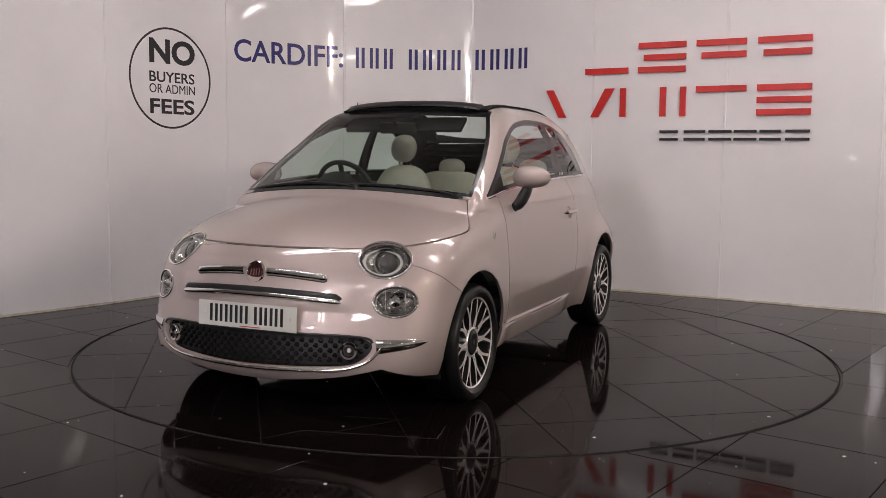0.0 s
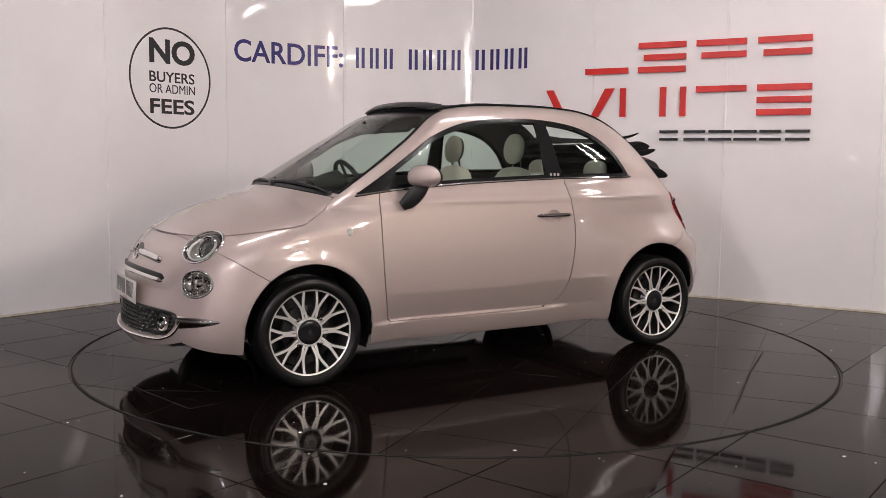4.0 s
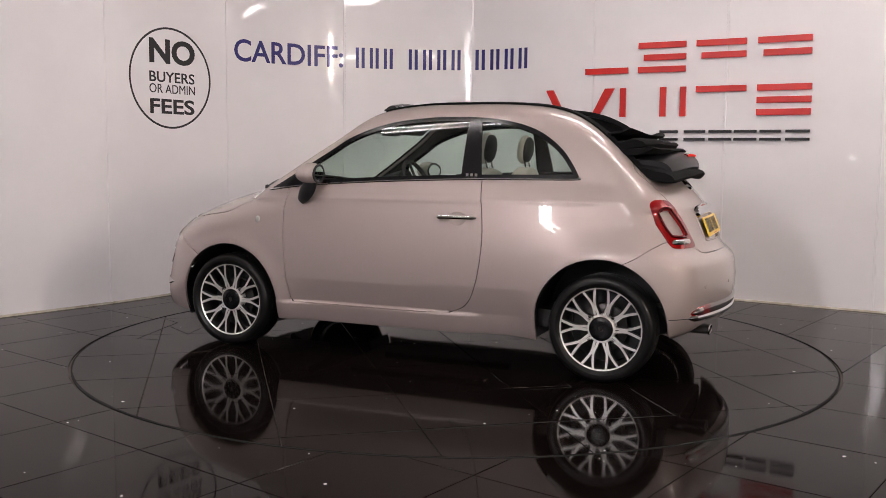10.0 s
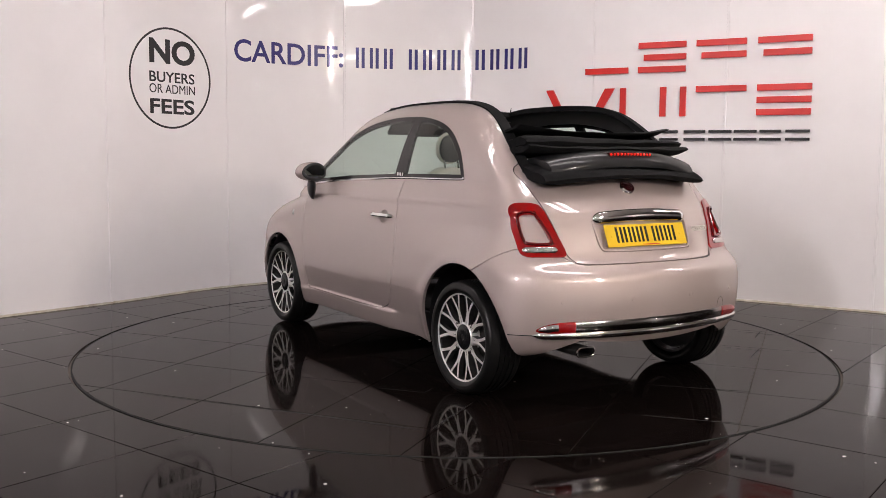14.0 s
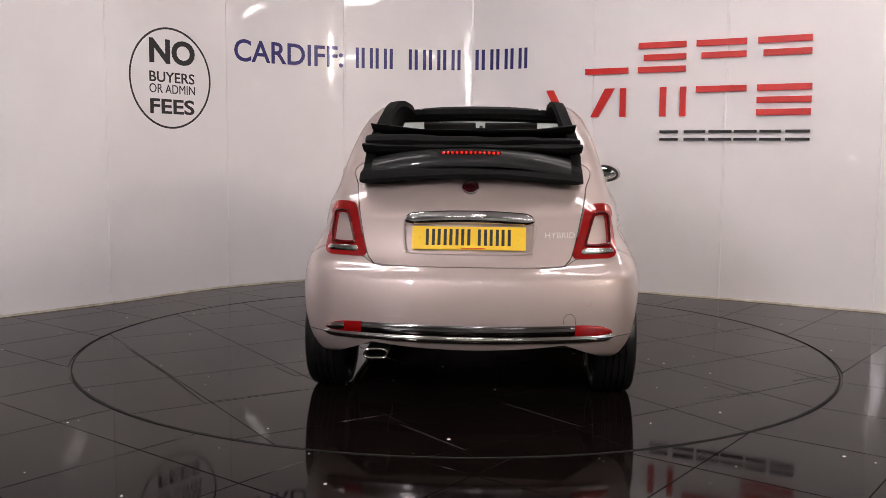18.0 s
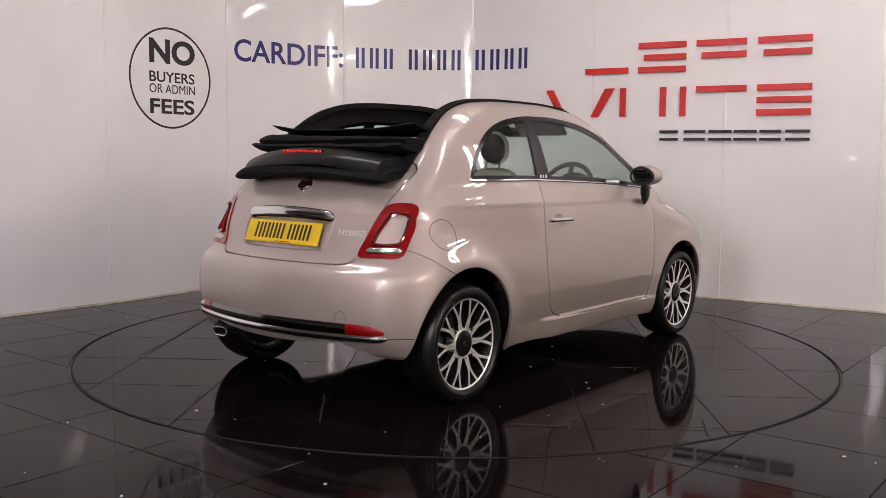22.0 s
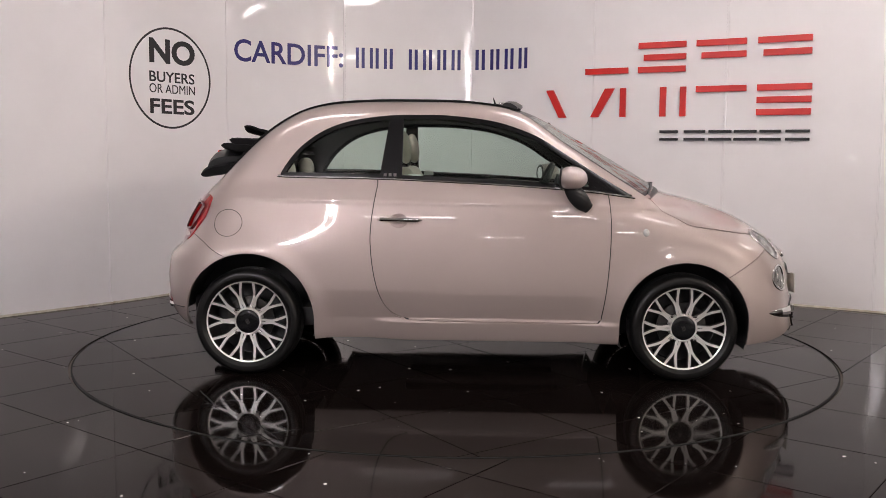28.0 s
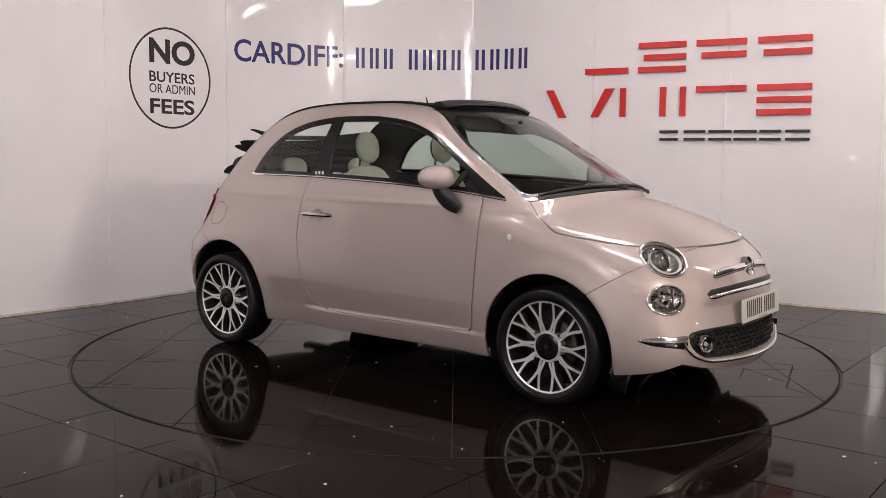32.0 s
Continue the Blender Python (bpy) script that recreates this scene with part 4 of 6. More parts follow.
skin_part("windscreen", SKIN_P, SKIN_T, IN_SCREEN & ~EDGE, GLASS, car, "both", "clear windscreen", depth=0)
skin_part("plate_recess", SKIN_P, SKIN_T, VAL["bay"] < 0, PAINT, car, "both", depth=0, shift=-0.012)


def by_normal(ob, mat, axis, least):
    """Gives the faces that do not look along axis a second material."""
    ob.data.materials.append(mat)
    for f in ob.data.polygons:
        if f.normal.dot(Vector(axis)) < least:
            f.material_index = 1


def build_wheel():
    rim = bmesh.new()
    lathe(rim, [(0.200, -0.08), (0.198, 0.03), (0.2095, 0.068), (0.2100, 0.0785), (0.2108, 0.0795), (0.2205, 0.0835), (0.2250, 0.0845), (0.2270, 0.082), (0.224, -0.08)], 72, closed=True)
    wheel = part("wheel", rim, ALLOY, None, "machined alloy wheel with crossed spokes")
    by_normal(wheel, GREYALLOY, (0, 1, 0), 0.35)
    tyre = bmesh.new()
    tread = []
    for y in (-0.045, -0.015, 0.015, 0.045):
        tread += [(0.2825, y - 0.004), (0.276, y - 0.003), (0.276, y + 0.003), (0.2825, y + 0.004)]
    lathe(tyre, [(0.207, -0.07), (0.222, -0.09), (0.250, -0.098), (0.268, -0.092), (0.278, -0.075), *tread, (0.278, 0.075), (0.2745, 0.081), (0.2735, 0.085), (0.268, 0.091), (0.260, 0.0965), (0.250, 0.098), (0.238, 0.097), (0.2365, 0.0955), (0.228, 0.093), (0.222, 0.087), (0.207, 0.07)], 80)
    part("tyre", tyre, RUBBER, wheel, "black road tyre")
    disc = bmesh.new()
    lathe(disc, [(0.07, 0.012), (0.125, 0.012), (0.128, 0.010), (0.128, -0.012), (0.07, -0.012)], 48)
    lathe(disc, [(0.0, 0.03), (0.066, 0.03), (0.07, 0.012)], 32)
    part("brake_disc", disc, GREYALLOY, wheel, "dull steel brake disc")
    back = bmesh.new()
    lathe(back, [(0.0, -0.05), (0.19, -0.05)], 32)
    part("brake_backplate", back, BLACK, wheel)
    hub = bmesh.new()
    lathe(hub, [(0.0, 0.0715), (0.03, 0.0725), (0.054, 0.0725), (0.0625, 0.067), (0.063, 0.03)], 40)
    cap = part("hub_cap", hub, GLOSSBLACK, wheel, "black hub cap")
    mark = bmesh.new()
    for k in (-1, 0, 1):
        box(mark, k * 0.007, 0.0735, 0, 0.004, 0.002, 0.026, 0.0, pose(0, 0, 0, 0, 25, 0))
    part("hub_mark", mark, GREYALLOY, cap, "faint chrome mark", smooth=False)
    ring = bmesh.new()
    lathe(ring, [(0.063, 0.03), (0.0635, 0.068), (0.067, 0.069), (0.073, 0.064), (0.077, 0.05), (0.077, 0.02)], 40)
    part("hub_ring", ring, ALLOY, wheel)
    for k in range(10):
        bm = bmesh.new()
        for s in (-1, 1):
            spine = [(0.066, 7.5), (0.092, 5.0), (0.115, 2.6), (0.135, 2.4), (0.165, 5.0), (0.190, 7.2), (0.214, 9.0)]
            prev = None
            for i, (r, w) in enumerate(spine):
                a = radians(36 * k + s * w)
                c, q = math.cos(a), math.sin(a)
                top = 0.064 + 0.014 * (r - 0.066) / 0.148
                half = 0.0070
                tx, tz = -q, c
                ring4 = [bm.verts.new((r * c + tx * half * m, y, r * q + tz * half * m)) for m, y in ((-1, top), (1, top), (1.15, top - 0.028), (-1.15, top - 0.028))]
                if prev:
                    for j in range(4):
                        bm.faces.new((prev[j], prev[(j + 1) % 4], ring4[(j + 1) % 4], ring4[j]))
                prev = ring4
        by_normal(part("spoke", bm, ALLOY, wheel, smooth=False), GREYALLOY, (0, 1, 0), 0.5)
    for k in range(4):
        bm = bmesh.new()
        a = radians(45 + 90 * k)
        lathe(bm, [(0.0, 0.068), (0.008, 0.067), (0.009, 0.05)], 12, m=Matrix.Translation((0.087 * math.cos(a), 0, 0.087 * math.sin(a))))
        part("wheel_bolt", bm, CHROME, wheel, "chrome wheel bolt")
    return wheel


proto = build_wheel()
proto.parent = car
for i, (wx, sy) in enumerate(((1.15, 1), (1.15, -1), (-1.15, 1), (-1.15, -1))):
    m = pose(wx, 0.703 * sy, 0.2825, 0, 0, 0 if sy > 0 else 180)
    if i == 0:
        proto.matrix_basis = m
    else:
        copy_thing(proto, m)

for ax, az, r in ARCHES:
    for s in (1, -1):
        bm = bmesh.new()
        rows = []
        for k in range(33):
            a = radians((-21 if ax > 0 else -16) + (222 if ax > 0 else 190) * k / 32)
            rows.append([bm.verts.new((ax + q * math.cos(a), s * y, az + q * math.sin(a))) for q, y in ((r + 0.004, 0.752), (r + 0.012, 0.72), (r + 0.012, 0.44), (0.05, 0.44))])
        for a, b in zip(rows[:-1], rows[1:]):
            for j in range(3):
                bm.faces.new((a[j], b[j], b[j + 1], a[j + 1]))
        part("arch_liner", bm, BLACK, car, "black wheel arch liner")

under = bmesh.new()
box(under, 0, 0, 0.27, 1.50, 1.40, 0.13, 0.02)
box(under, 1.45, 0, 0.26, 0.62, 0.86, 0.12, 0.02)
box(under, -1.29, 0, 0.33, 0.40, 1.15, 0.12, 0.02)
part("underbody", under, BLACK, car, "black underbody")
for y in (0.30, -0.18):
    bm = bmesh.new()
    box(bm, 0.1, y, 0.19, 0.9, 0.10, 0.05, 0.015)
    part("underbody_rail", bm, BLACK, car)


# lamps at the front
def lamp_frame(c, way):
    mid, a, e1, e2 = lamp_axes(c, way)
    m = Matrix(((e1[0], e2[0], a[0], mid[0]), (e1[1], e2[1], a[1], mid[1]), (e1[2], e2[2], a[2], mid[2]), (0, 0, 0, 1)))
    return mid, a, m


def loop_on_front(c, way, grow, out, steps=48):
    mid, a, e1, e2 = lamp_axes(c, way)
    ang = np.linspace(0, 2 * math.pi, steps, endpoint=False)
    p = mid + np.outer((c[2] + grow) * np.cos(ang), e1) + np.outer((c[3] + grow) * np.sin(ang), e2)
    p = reach(p - a * 0.18, a[None] * 0.4)
    return p + body_normal(p) * out


def mirrored(pts, s):
    return [(p[0], p[1] * s, p[2]) for p in pts]


def bowl_from(loop, n, depth, mat, name, parent, label, rings=7):
    """A reflector bowl hung from an outline on the skin."""
    c = loop.mean(0)
    verts, k = [], len(loop)
    for i in range(rings + 1):
        f = i / rings
        verts += [c + (p - c) * math.sqrt(max(0.02, 1 - f * f * 0.98)) - np.array(n) * depth * f for p in loop]
    faces = [(i * k + j, i * k + (j + 1) % k, (i + 1) * k + (j + 1) % k, (i + 1) * k + j) for i in range(rings) for j in range(k)]
    faces.append(tuple(rings * k + j for j in range(k)))
    return verts, faces


def build_front_lamp(c, way, mask, s, big):
    side = "left" if s > 0 else "right"
    p, n, m = lamp_frame(c, way)
    loop = loop_on_front(c, way, -0.001, -0.001)
    flip = np.array([1, s, 1])
    verts, faces = bowl_from(loop, n, 0.075 if big else 0.055, CHROME, "bowl", None, "")
    name = "headlamp" if big else "lower_lamp"
    lamp = piece(name, [v * flip for v in verts], faces, REFLECTOR, car, "clear round headlamp in a chrome ring" if big else "clear oval running lamp in a chrome ring")
    skin_part("lens", SKIN_P, SKIN_T, mask, CLEARLENS, lamp, side, "clear lens", depth=0, shift=0.002)
    bm = bmesh.new()
    tube(bm, mirrored(loop_on_front(c, way, 0.001, 0.0015), s), 0.0065 if big else 0.0055, 0.0055, closed=True, sides=10)
    part("bezel", bm, CHROME, lamp, "chrome bezel")
    bm = bmesh.new()
    tube(bm, mirrored(loop_on_front(c, way, -0.011 if big else -0.009, -0.006), s), 0.0055, 0.004, closed=True, sides=8)
    part("inner_ring", bm, DARKCHROME if big else CHROME, lamp, "dark inner ring")
    if big:
        bm = bmesh.new()
        tube(bm, mirrored(loop_on_front((c[0] - 0.006, c[1] - 0.006, c[2] - 0.034, c[3] - 0.028), way, 0.0, -0.012), s), 0.0075, 0.006, closed=True, sides=10)
        part("daylight_ring", bm, LENSGREY, lamp, "clear daylight ring")
    mm = Matrix.Diagonal((1, s, 1, 1)) @ m
    if big:
        bm = bmesh.new()
        lathe(bm, [(0.064, -0.012), (0.060, -0.008), (0.052, -0.014), (0.048, -0.05)], 36, "z", mm @ Matrix.Translation((0.006, -0.004, -0.012)))
        part("projector_ring", bm, CHROME, lamp, "chrome projector ring")
        bm = bmesh.new()
        lathe(bm, [(0.0, 0.0), (0.02, -0.003), (0.038, -0.012), (0.048, -0.028)], 36, "z", mm @ Matrix.Translation((0.006, -0.004, -0.016)))
        part("projector_lens", bm, PROJECTOR, lamp, "thick glass projector lens")
    else:
        bm = bmesh.new()
        lathe(bm, [(0.0, -0.006), (0.022, -0.012), (0.030, -0.03)], 24, "z", mm)
        part("bulb_cover", bm, CHROME, lamp, "chrome bulb cover")
        for k in (-1, 1):
            bm = bmesh.new()
            box(bm, 0.042 * k, 0.0, -0.018, 0.004, 0.085, 0.022, 0.001, mm)
            part("reflector_fin", bm, CHROME, lamp)


for s in (1, -1):
    build_front_lamp(HEADLAMP, HEAD_WAY, VAL["head"] < 0, s, True)
    build_front_lamp(FOGLAMP, FOG_WAY, VAL["fog"] < 0, s, False)


def strip_on_front(name, ys, zs, ra, rb, mat, out, taper=None, parent=None, label=""):
    bm = bmesh.new()
    pts = on_front(np.asarray(ys), np.asarray(zs), out)
    tube(bm, pts, ra, rb, sides=12, taper=taper)
    return part(name, bm, mat, parent or car, label)


def ends(s):
    return min(1.0, (1 - abs(2 * s - 1)) * 16 + 0.2)


for s in (1, -1):
    yy = np.linspace(0.062, 0.345, 22) * s
    strip_on_front("nose_bar", yy, 0.652 - 0.02 * (np.abs(yy) / 0.35) ** 2, 0.013, 0.0165, CHROME, 0.006, lambda q: min(1, (1 - q) * 16 + 0.3), label="chrome nose bar beside the badge")
    strip_on_front("nose_bar_bed", yy, 0.646 - 0.02 * (np.abs(yy) / 0.35) ** 2, 0.007, 0.021, BLACK, 0.0, lambda q: min(1, (1 - q) * 16 + 0.4), label="dark bed under the nose bar")
yy = np.linspace(-0.42, 0.42, 40)
strip_on_front("nose_slot", yy, 0.572 - 0.02 * (yy / 0.42) ** 2, 0.007, 0.019, BLACK, 0.0, ends, label="dark slot under the nose bars")
strip_on_front("lower_nose_bar", yy, 0.556 - 0.02 * (yy / 0.42) ** 2, 0.012, 0.0125, CHROME, 0.007, ends, label="long chrome bar above the number plate")


def badge(name, p, n, r, label, face):
    q = Vector(n).to_track_quat("Z", "Y").to_matrix().to_4x4()
    m = Matrix.Translation(p) @ q
    bm = bmesh.new()
    lathe(bm, [(r * 0.78, 0.004), (r * 0.80, 0.011), (r * 0.90, 0.014), (r, 0.009), (r * 1.02, -0.01)], 40, "z", m)
    ob = part(name, bm, CHROME, car, label)
    bm = bmesh.new()
    lathe(bm, [(0.0, 0.009), (r * 0.5, 0.008), (r * 0.79, 0.005)], 40, "z", m)
    part("badge_face", bm, face, ob, "dark badge face")
    bm = bmesh.new()
    for k in range(4):
        box(bm, (k - 1.5) * r * 0.28, 0, 0.009, r * 0.10, r * 0.62, 0.004, 0, m)
    part("badge_bars", bm, CHROME, ob, "chrome bars", smooth=False)


BADGERED = material("badge_red", (0.05, 0.004, 0.006), 0.25, 0.3, Coat_Weight=1.0)
pf = on_front([0.0], [0.648])
badge("front_badge", pf[0], (0.97, 0, 0.24), 0.052, "round chrome badge with a dark red face", BADGERED)

# lower grille
grille = skin_part("lower_grille", SKIN_P, SKIN_T, VAL["grille"] < 0, BLACK, car, "both", "black lower grille with small studs", depth=0, shift=-0.028)
bm = bmesh.new()
for j, z in enumerate(np.arange(0.268, 0.395, 0.021)):
    ys = np.arange(-0.56, 0.561, 0.042) + (0.021 if j % 2 else 0)
    ok = inside(GRILLE, np.abs(ys), np.full(ys.shape, z)) < -0.012
    if ok.any():
        for p in on_front(ys[ok], np.full(ok.sum(), z), -0.020):
            m = Matrix.Translation(p) @ pose(0, 0, 0, 0, 90, 0)
            bmesh.ops.create_cone(bm, cap_ends=True, segments=6, radius1=0.013, radius2=0.006, depth=0.014, matrix=m)
tagged(part("grille_studs", bm, GRILLESTUD, grille, "black pyramid studs", smooth=False), kind="stuff")
half = smooth_curve([(0.592, 0.372), (0.585, 0.335), (0.545, 0.290), (0.48, 0.263), (0.40, 0.250), (0.2, 0.243), (0.0, 0.241)], 6)
full = np.concatenate((half, (half * (-1, 1))[::-1][1:]))
strip_on_front("grille_trim", full[:, 0], full[:, 1], 0.008, 0.007, CHROME, 0.004, ends, grille, "chrome strip under the lower grille")
half = smooth_curve([(0.560, 0.368), (0.540, 0.386), (0.46, 0.396), (0.30, 0.400), (0.0, 0.402)], 6)
full = np.concatenate((half, (half * (-1, 1))[::-1][1:]))
strip_on_front("grille_rim", full[:, 0], full[:, 1], 0.006, 0.006, BLACK, 0.0, None, grille)
for s in (1, -1):
    ys = np.linspace(0.575, 0.742, 18) * s
    k = (np.abs(ys) - 0.575) / 0.167
    strip_on_front("bumper_blade", ys, 0.350 + 0.014 * k, 0.010, 0.032, CHROME, 0.002, lambda q: max(0.08, 1 - 0.45 * q - 0.5 * q ** 8), label="chrome blade beside the lower grille")
    pc = on_front([0.468 * s], [0.335], -0.004)[0]
    m = Matrix.Translation(pc) @ Vector((0.93, 0.37 * s, 0)).to_track_quat("Z", "Y").to_matrix().to_4x4()
    bm = bmesh.new()
    lathe(bm, [(0.026, 0.006), (0.028, 0.014), (0.036, 0.015), (0.040, 0.006), (0.040, -0.03)], 32, "z", m)
    ob = part("round_lamp", bm, CHROME, car, "small round fog lamp in a chrome ring")
    bm = bmesh.new()
    lathe(bm, [(0.0, -0.012), (0.015, -0.008), (0.027, 0.006)], 28, "z", m)
    part("reflector", bm, DARKCHROME, ob, "dark lamp bowl")
    bm = bmesh.new()
    lathe(bm, [(0.0, 0.008), (0.008, 0.005), (0.011, -0.004)], 16, "z", m)
    part("bulb", bm, LENSGREY, ob)


# number plates: the characters are plain bars
def plate(name, m, mat, label):
    bm = bmesh.new()
    box(bm, 0, 0, 0, 0.52, 0.111, 0.004, 0.0015, m)
    ob = part(name, bm, mat, car, label, smooth=False)
    for k in range(7):
        x = -0.176 + k * 0.054 + (0.022 if k > 3 else 0)
        for q in (-0.014, 0.014):
            bm = bmesh.new()
            box(bm, x + q, 0.004, 0.0024, 0.014, 0.078, 0.0014, 0, m)
            part("character_bar", bm, SIGNBLACK, ob, "black bar in place of a character", smooth=False)
    for q in (-0.225, 0.225):
        bm = bmesh.new()
        lathe(bm, [(0.0, 0.005), (0.006, 0.004), (0.008, 0.001)], 12, "z", m @ Matrix.Translation((q, 0, 0)))
        part("plate_screw", bm, mat, ob)
    bm = bmesh.new()
    box(bm, 0.02, -0.048, 0.0024, 0.11, 0.004, 0.001, 0, m)
    part("dealer_strip", bm, SIGNRED, ob, "thin red strip", smooth=False)


px = float(on_front([0.0], [0.455])[0, 0])
plate("front_plate", Matrix.Translation((px + 0.012, 0, 0.462)) @ pose(0, 0, 0, 90, 0, 90) @ pose(0, 0, 0, -3, 0, 0), PLATEWHITE, "white front number plate")
px = float(on_rear([0.0], [0.795])[0, 0])
plate("rear_plate", Matrix.Translation((px + 0.004, 0, 0.795)) @ pose(0, 0, 0, 90, 0, -90) @ pose(0, 0, 0, -22, 0, 0), PLATEYELLOW, "yellow rear number plate")

# tailgate
bm = bmesh.new()
ys = np.linspace(-0.30, 0.30, 60)
tube(bm, on_rear(ys, 0.886 - 0.016 * (ys / 0.30) ** 2, 0.004), 0.024, 0.034, 16, taper=lambda q: min(1.0, 0.25 + 2.9 * math.sqrt(min(q, 1 - q))))
part("tailgate_handle", bm, CHROME, car, "wide chrome tailgate handle")
# the painted lip of the plate's recess
lip = smooth_curve([(0.303, 0.868), (0.302, 0.830), (0.296, 0.770), (0.285, 0.738), (0.255, 0.727), (0.15, 0.725), (0.0, 0.7245)], 6)
lip = np.concatenate((lip, (lip * (-1, 1))[::-1][1:]))
bm = bmesh.new()
tube(bm, on_rear(lip[:, 0], lip[:, 1], 0.0), 0.006, 0.006, 10, taper=lambda q: min(1.0, 0.3 + 10 * min(q, 1 - q)))
part("plate_recess_lip", bm, PAINT, car, "painted raised lip round the plate recess")
pr = on_rear([0.0], [1.018])
badge("rear_badge", pr[0], body_normal(pr)[0], 0.042, "round chrome tailgate badge", BADGERED)


def lettering(text, size, depth, name, mat, place, label="", parent=None, width=None, sub=0):
    """Raised letters with the built-in font; place maps (across, up, out) to the world. They run from 0 across."""
    cu = bpy.data.curves.new(name, "FONT")
    cu.body, cu.size, cu.extrude, cu.resolution_u = text, size, depth / 2, 4
    ob = bpy.data.objects.new(name, cu)
    scene.collection.objects.link(ob)
    bpy.context.view_layer.update()
    ev = ob.evaluated_get(bpy.context.evaluated_depsgraph_get())
    me = bpy.data.meshes.new_from_object(ev)
    bpy.data.objects.remove(ob)
    bpy.data.curves.remove(cu)
    if sub:
        bm = bmesh.new()
        bm.from_mesh(me)
        bmesh.ops.triangulate(bm, faces=bm.faces)
        long = [e for e in bm.edges if abs(e.verts[0].co.x - e.verts[1].co.x) > sub]
        bmesh.ops.subdivide_edges(bm, edges=long, cuts=2)
        bm.to_mesh(me)
        bm.free()
    co = np.array([v.co for v in me.vertices])
    x0, x1, y0, y1 = co[:, 0].min(), co[:, 0].max(), co[:, 1].min(), co[:, 1].max()
    k = (width / (x1 - x0)) if width else 1.0
    pts = place((co[:, 0] - x0) * k, (co[:, 1] - y0) / (y1 - y0), co[:, 2] + depth / 2)
    for v, p in zip(me.vertices, pts):
        v.co = p
    me.materials.clear()
    me.materials.append(mat)
    out = new(name, me)
    out.parent = parent
    return tagged(out, label) if label else out


lettering("HYBRID", 0.03, 0.003, "tailgate_letters", PLATEWHITE, lambda a, u, o: on_rear(-0.348 - a, 0.798 + u * 0.025, 0.001) + np.outer(o, (-1, 0, 0)), "small bright letters on the tailgate", car, 0.138)

for s in (1, -1):
    bm = bmesh.new()
    ys = np.linspace(0.515, 0.665, 14) * s
    tube(bm, on_rear(ys, 0.733 + 0 * ys, 0.006), 0.006, 0.017, 12, taper=lambda q: min(1.0, 0.4 + 8 * min(q, 1 - q)))
    part("tail_lamp_strip", bm, REFLECTOR, car, "clear strip at the foot of the tail lamp")

# a raised darker ring round each tail lamp's centre
for s in (1, -1):
    bm = bmesh.new()
    loop = np.asarray(TAIL_IN)
    mid = loop.mean(0)
    ring = mid + (loop - mid) * 1.14
    p = on_rear(ring[:, 0], ring[:, 1], 0.010)
    tube(bm, mirrored(p, s), 0.0065, closed=True, sides=8)
    part("lamp_ring", bm, DARKRED, car, "raised dark red ring of the tail lamp")

# rear bumper trim
ys = np.linspace(-0.672, 0.672, 60)
bm = bmesh.new()
tube(bm, on_rear(ys, 0.348 + 0.004 * (ys / 0.67) ** 2 + 0.02 * np.maximum(0, np.abs(ys) - 0.55), 0.004), 0.010, 0.018, 12, taper=ends)
part("bumper_trim", bm, CHROME, car, "chrome strip along the rear bumper")
bm = bmesh.new()
ys = np.linspace(-0.485, 0.485, 44)
tube(bm, on_rear(ys, 0.387, 0.0), 0.007, 0.028, 12)
part("bumper_insert", bm, DARKCHROME, car, "dark chrome rear bumper insert")
for s in (1, -1):
    bm = bmesh.new()
    ys = np.linspace(0.484, 0.660, 20) * s
    tube(bm, on_rear(ys, 0.388 - 0.012 * ((np.abs(ys) - 0.484) / 0.176) ** 2, 0.001), 0.009, 0.027, 12, taper=lambda q: max(0.15, 1 - 0.85 * q ** 5))
    ob = part("rear_reflector", bm, REDLENS, car, "red rear reflector")
    if s > 0:
        bm = bmesh.new()
        ys = np.linspace(0.565, 0.652, 12)
        tube(bm, on_rear(ys, 0.390 - 0.012 * ((ys - 0.484) / 0.176) ** 2, 0.004), 0.008, 0.018, 10, taper=lambda q: max(0.15, 1 - 0.85 * q ** 4))
        part("reversing_lamp", bm, REFLECTOR, ob, "clear reversing lamp")
for s in (1, -1):
    bm = bmesh.new()
    xs = np.linspace(-1.492, -1.575, 12)
    tube(bm, mirrored(on_side(xs, 0.352 + 0 * xs, -0.0005), s), 0.0022, sides=6)
    part("bumper_seam", bm, BLACK, car, "thin dark seam behind the wheel arch")
bm = bmesh.new()
ys = np.array([-0.432, -0.434, -0.442, -0.452, -0.460, -0.468, -0.478, -0.486, -0.488])
tube(bm, on_rear(ys, np.array([0.418, 0.445, 0.458, 0.4645, 0.466, 0.4645, 0.458, 0.445, 0.418]), -0.0008), 0.0015, sides=6)
part("tow_cover_seam", bm, BLACK, car, "thin seam of the towing eye cover")
for y in (-0.55, -0.19, 0.19, 0.55):
    p = on_rear([y], [0.505])
    q = Vector(body_normal(p)[0]).to_track_quat("Z", "Y").to_matrix().to_4x4()
    bm = bmesh.new()
    lathe(bm, [(0.0, 0.002), (0.008, 0.0015), (0.009, -0.002), (0.0115, -0.002), (0.012, 0.0005)], 20, "z", Matrix.Translation(p[0]) @ q)
    part("parking_sensor", bm, PAINT, car)
bm = bmesh.new()
loop = [(-1.655, 0.42 + 0.052 * np.sign(math.cos(a)) * abs(math.cos(a)) ** 0.5, 0.264 + 0.021 * np.sign(math.sin(a)) * abs(math.sin(a)) ** 0.7) for a in np.linspace(0, 2 * math.pi, 33)[:-1]]
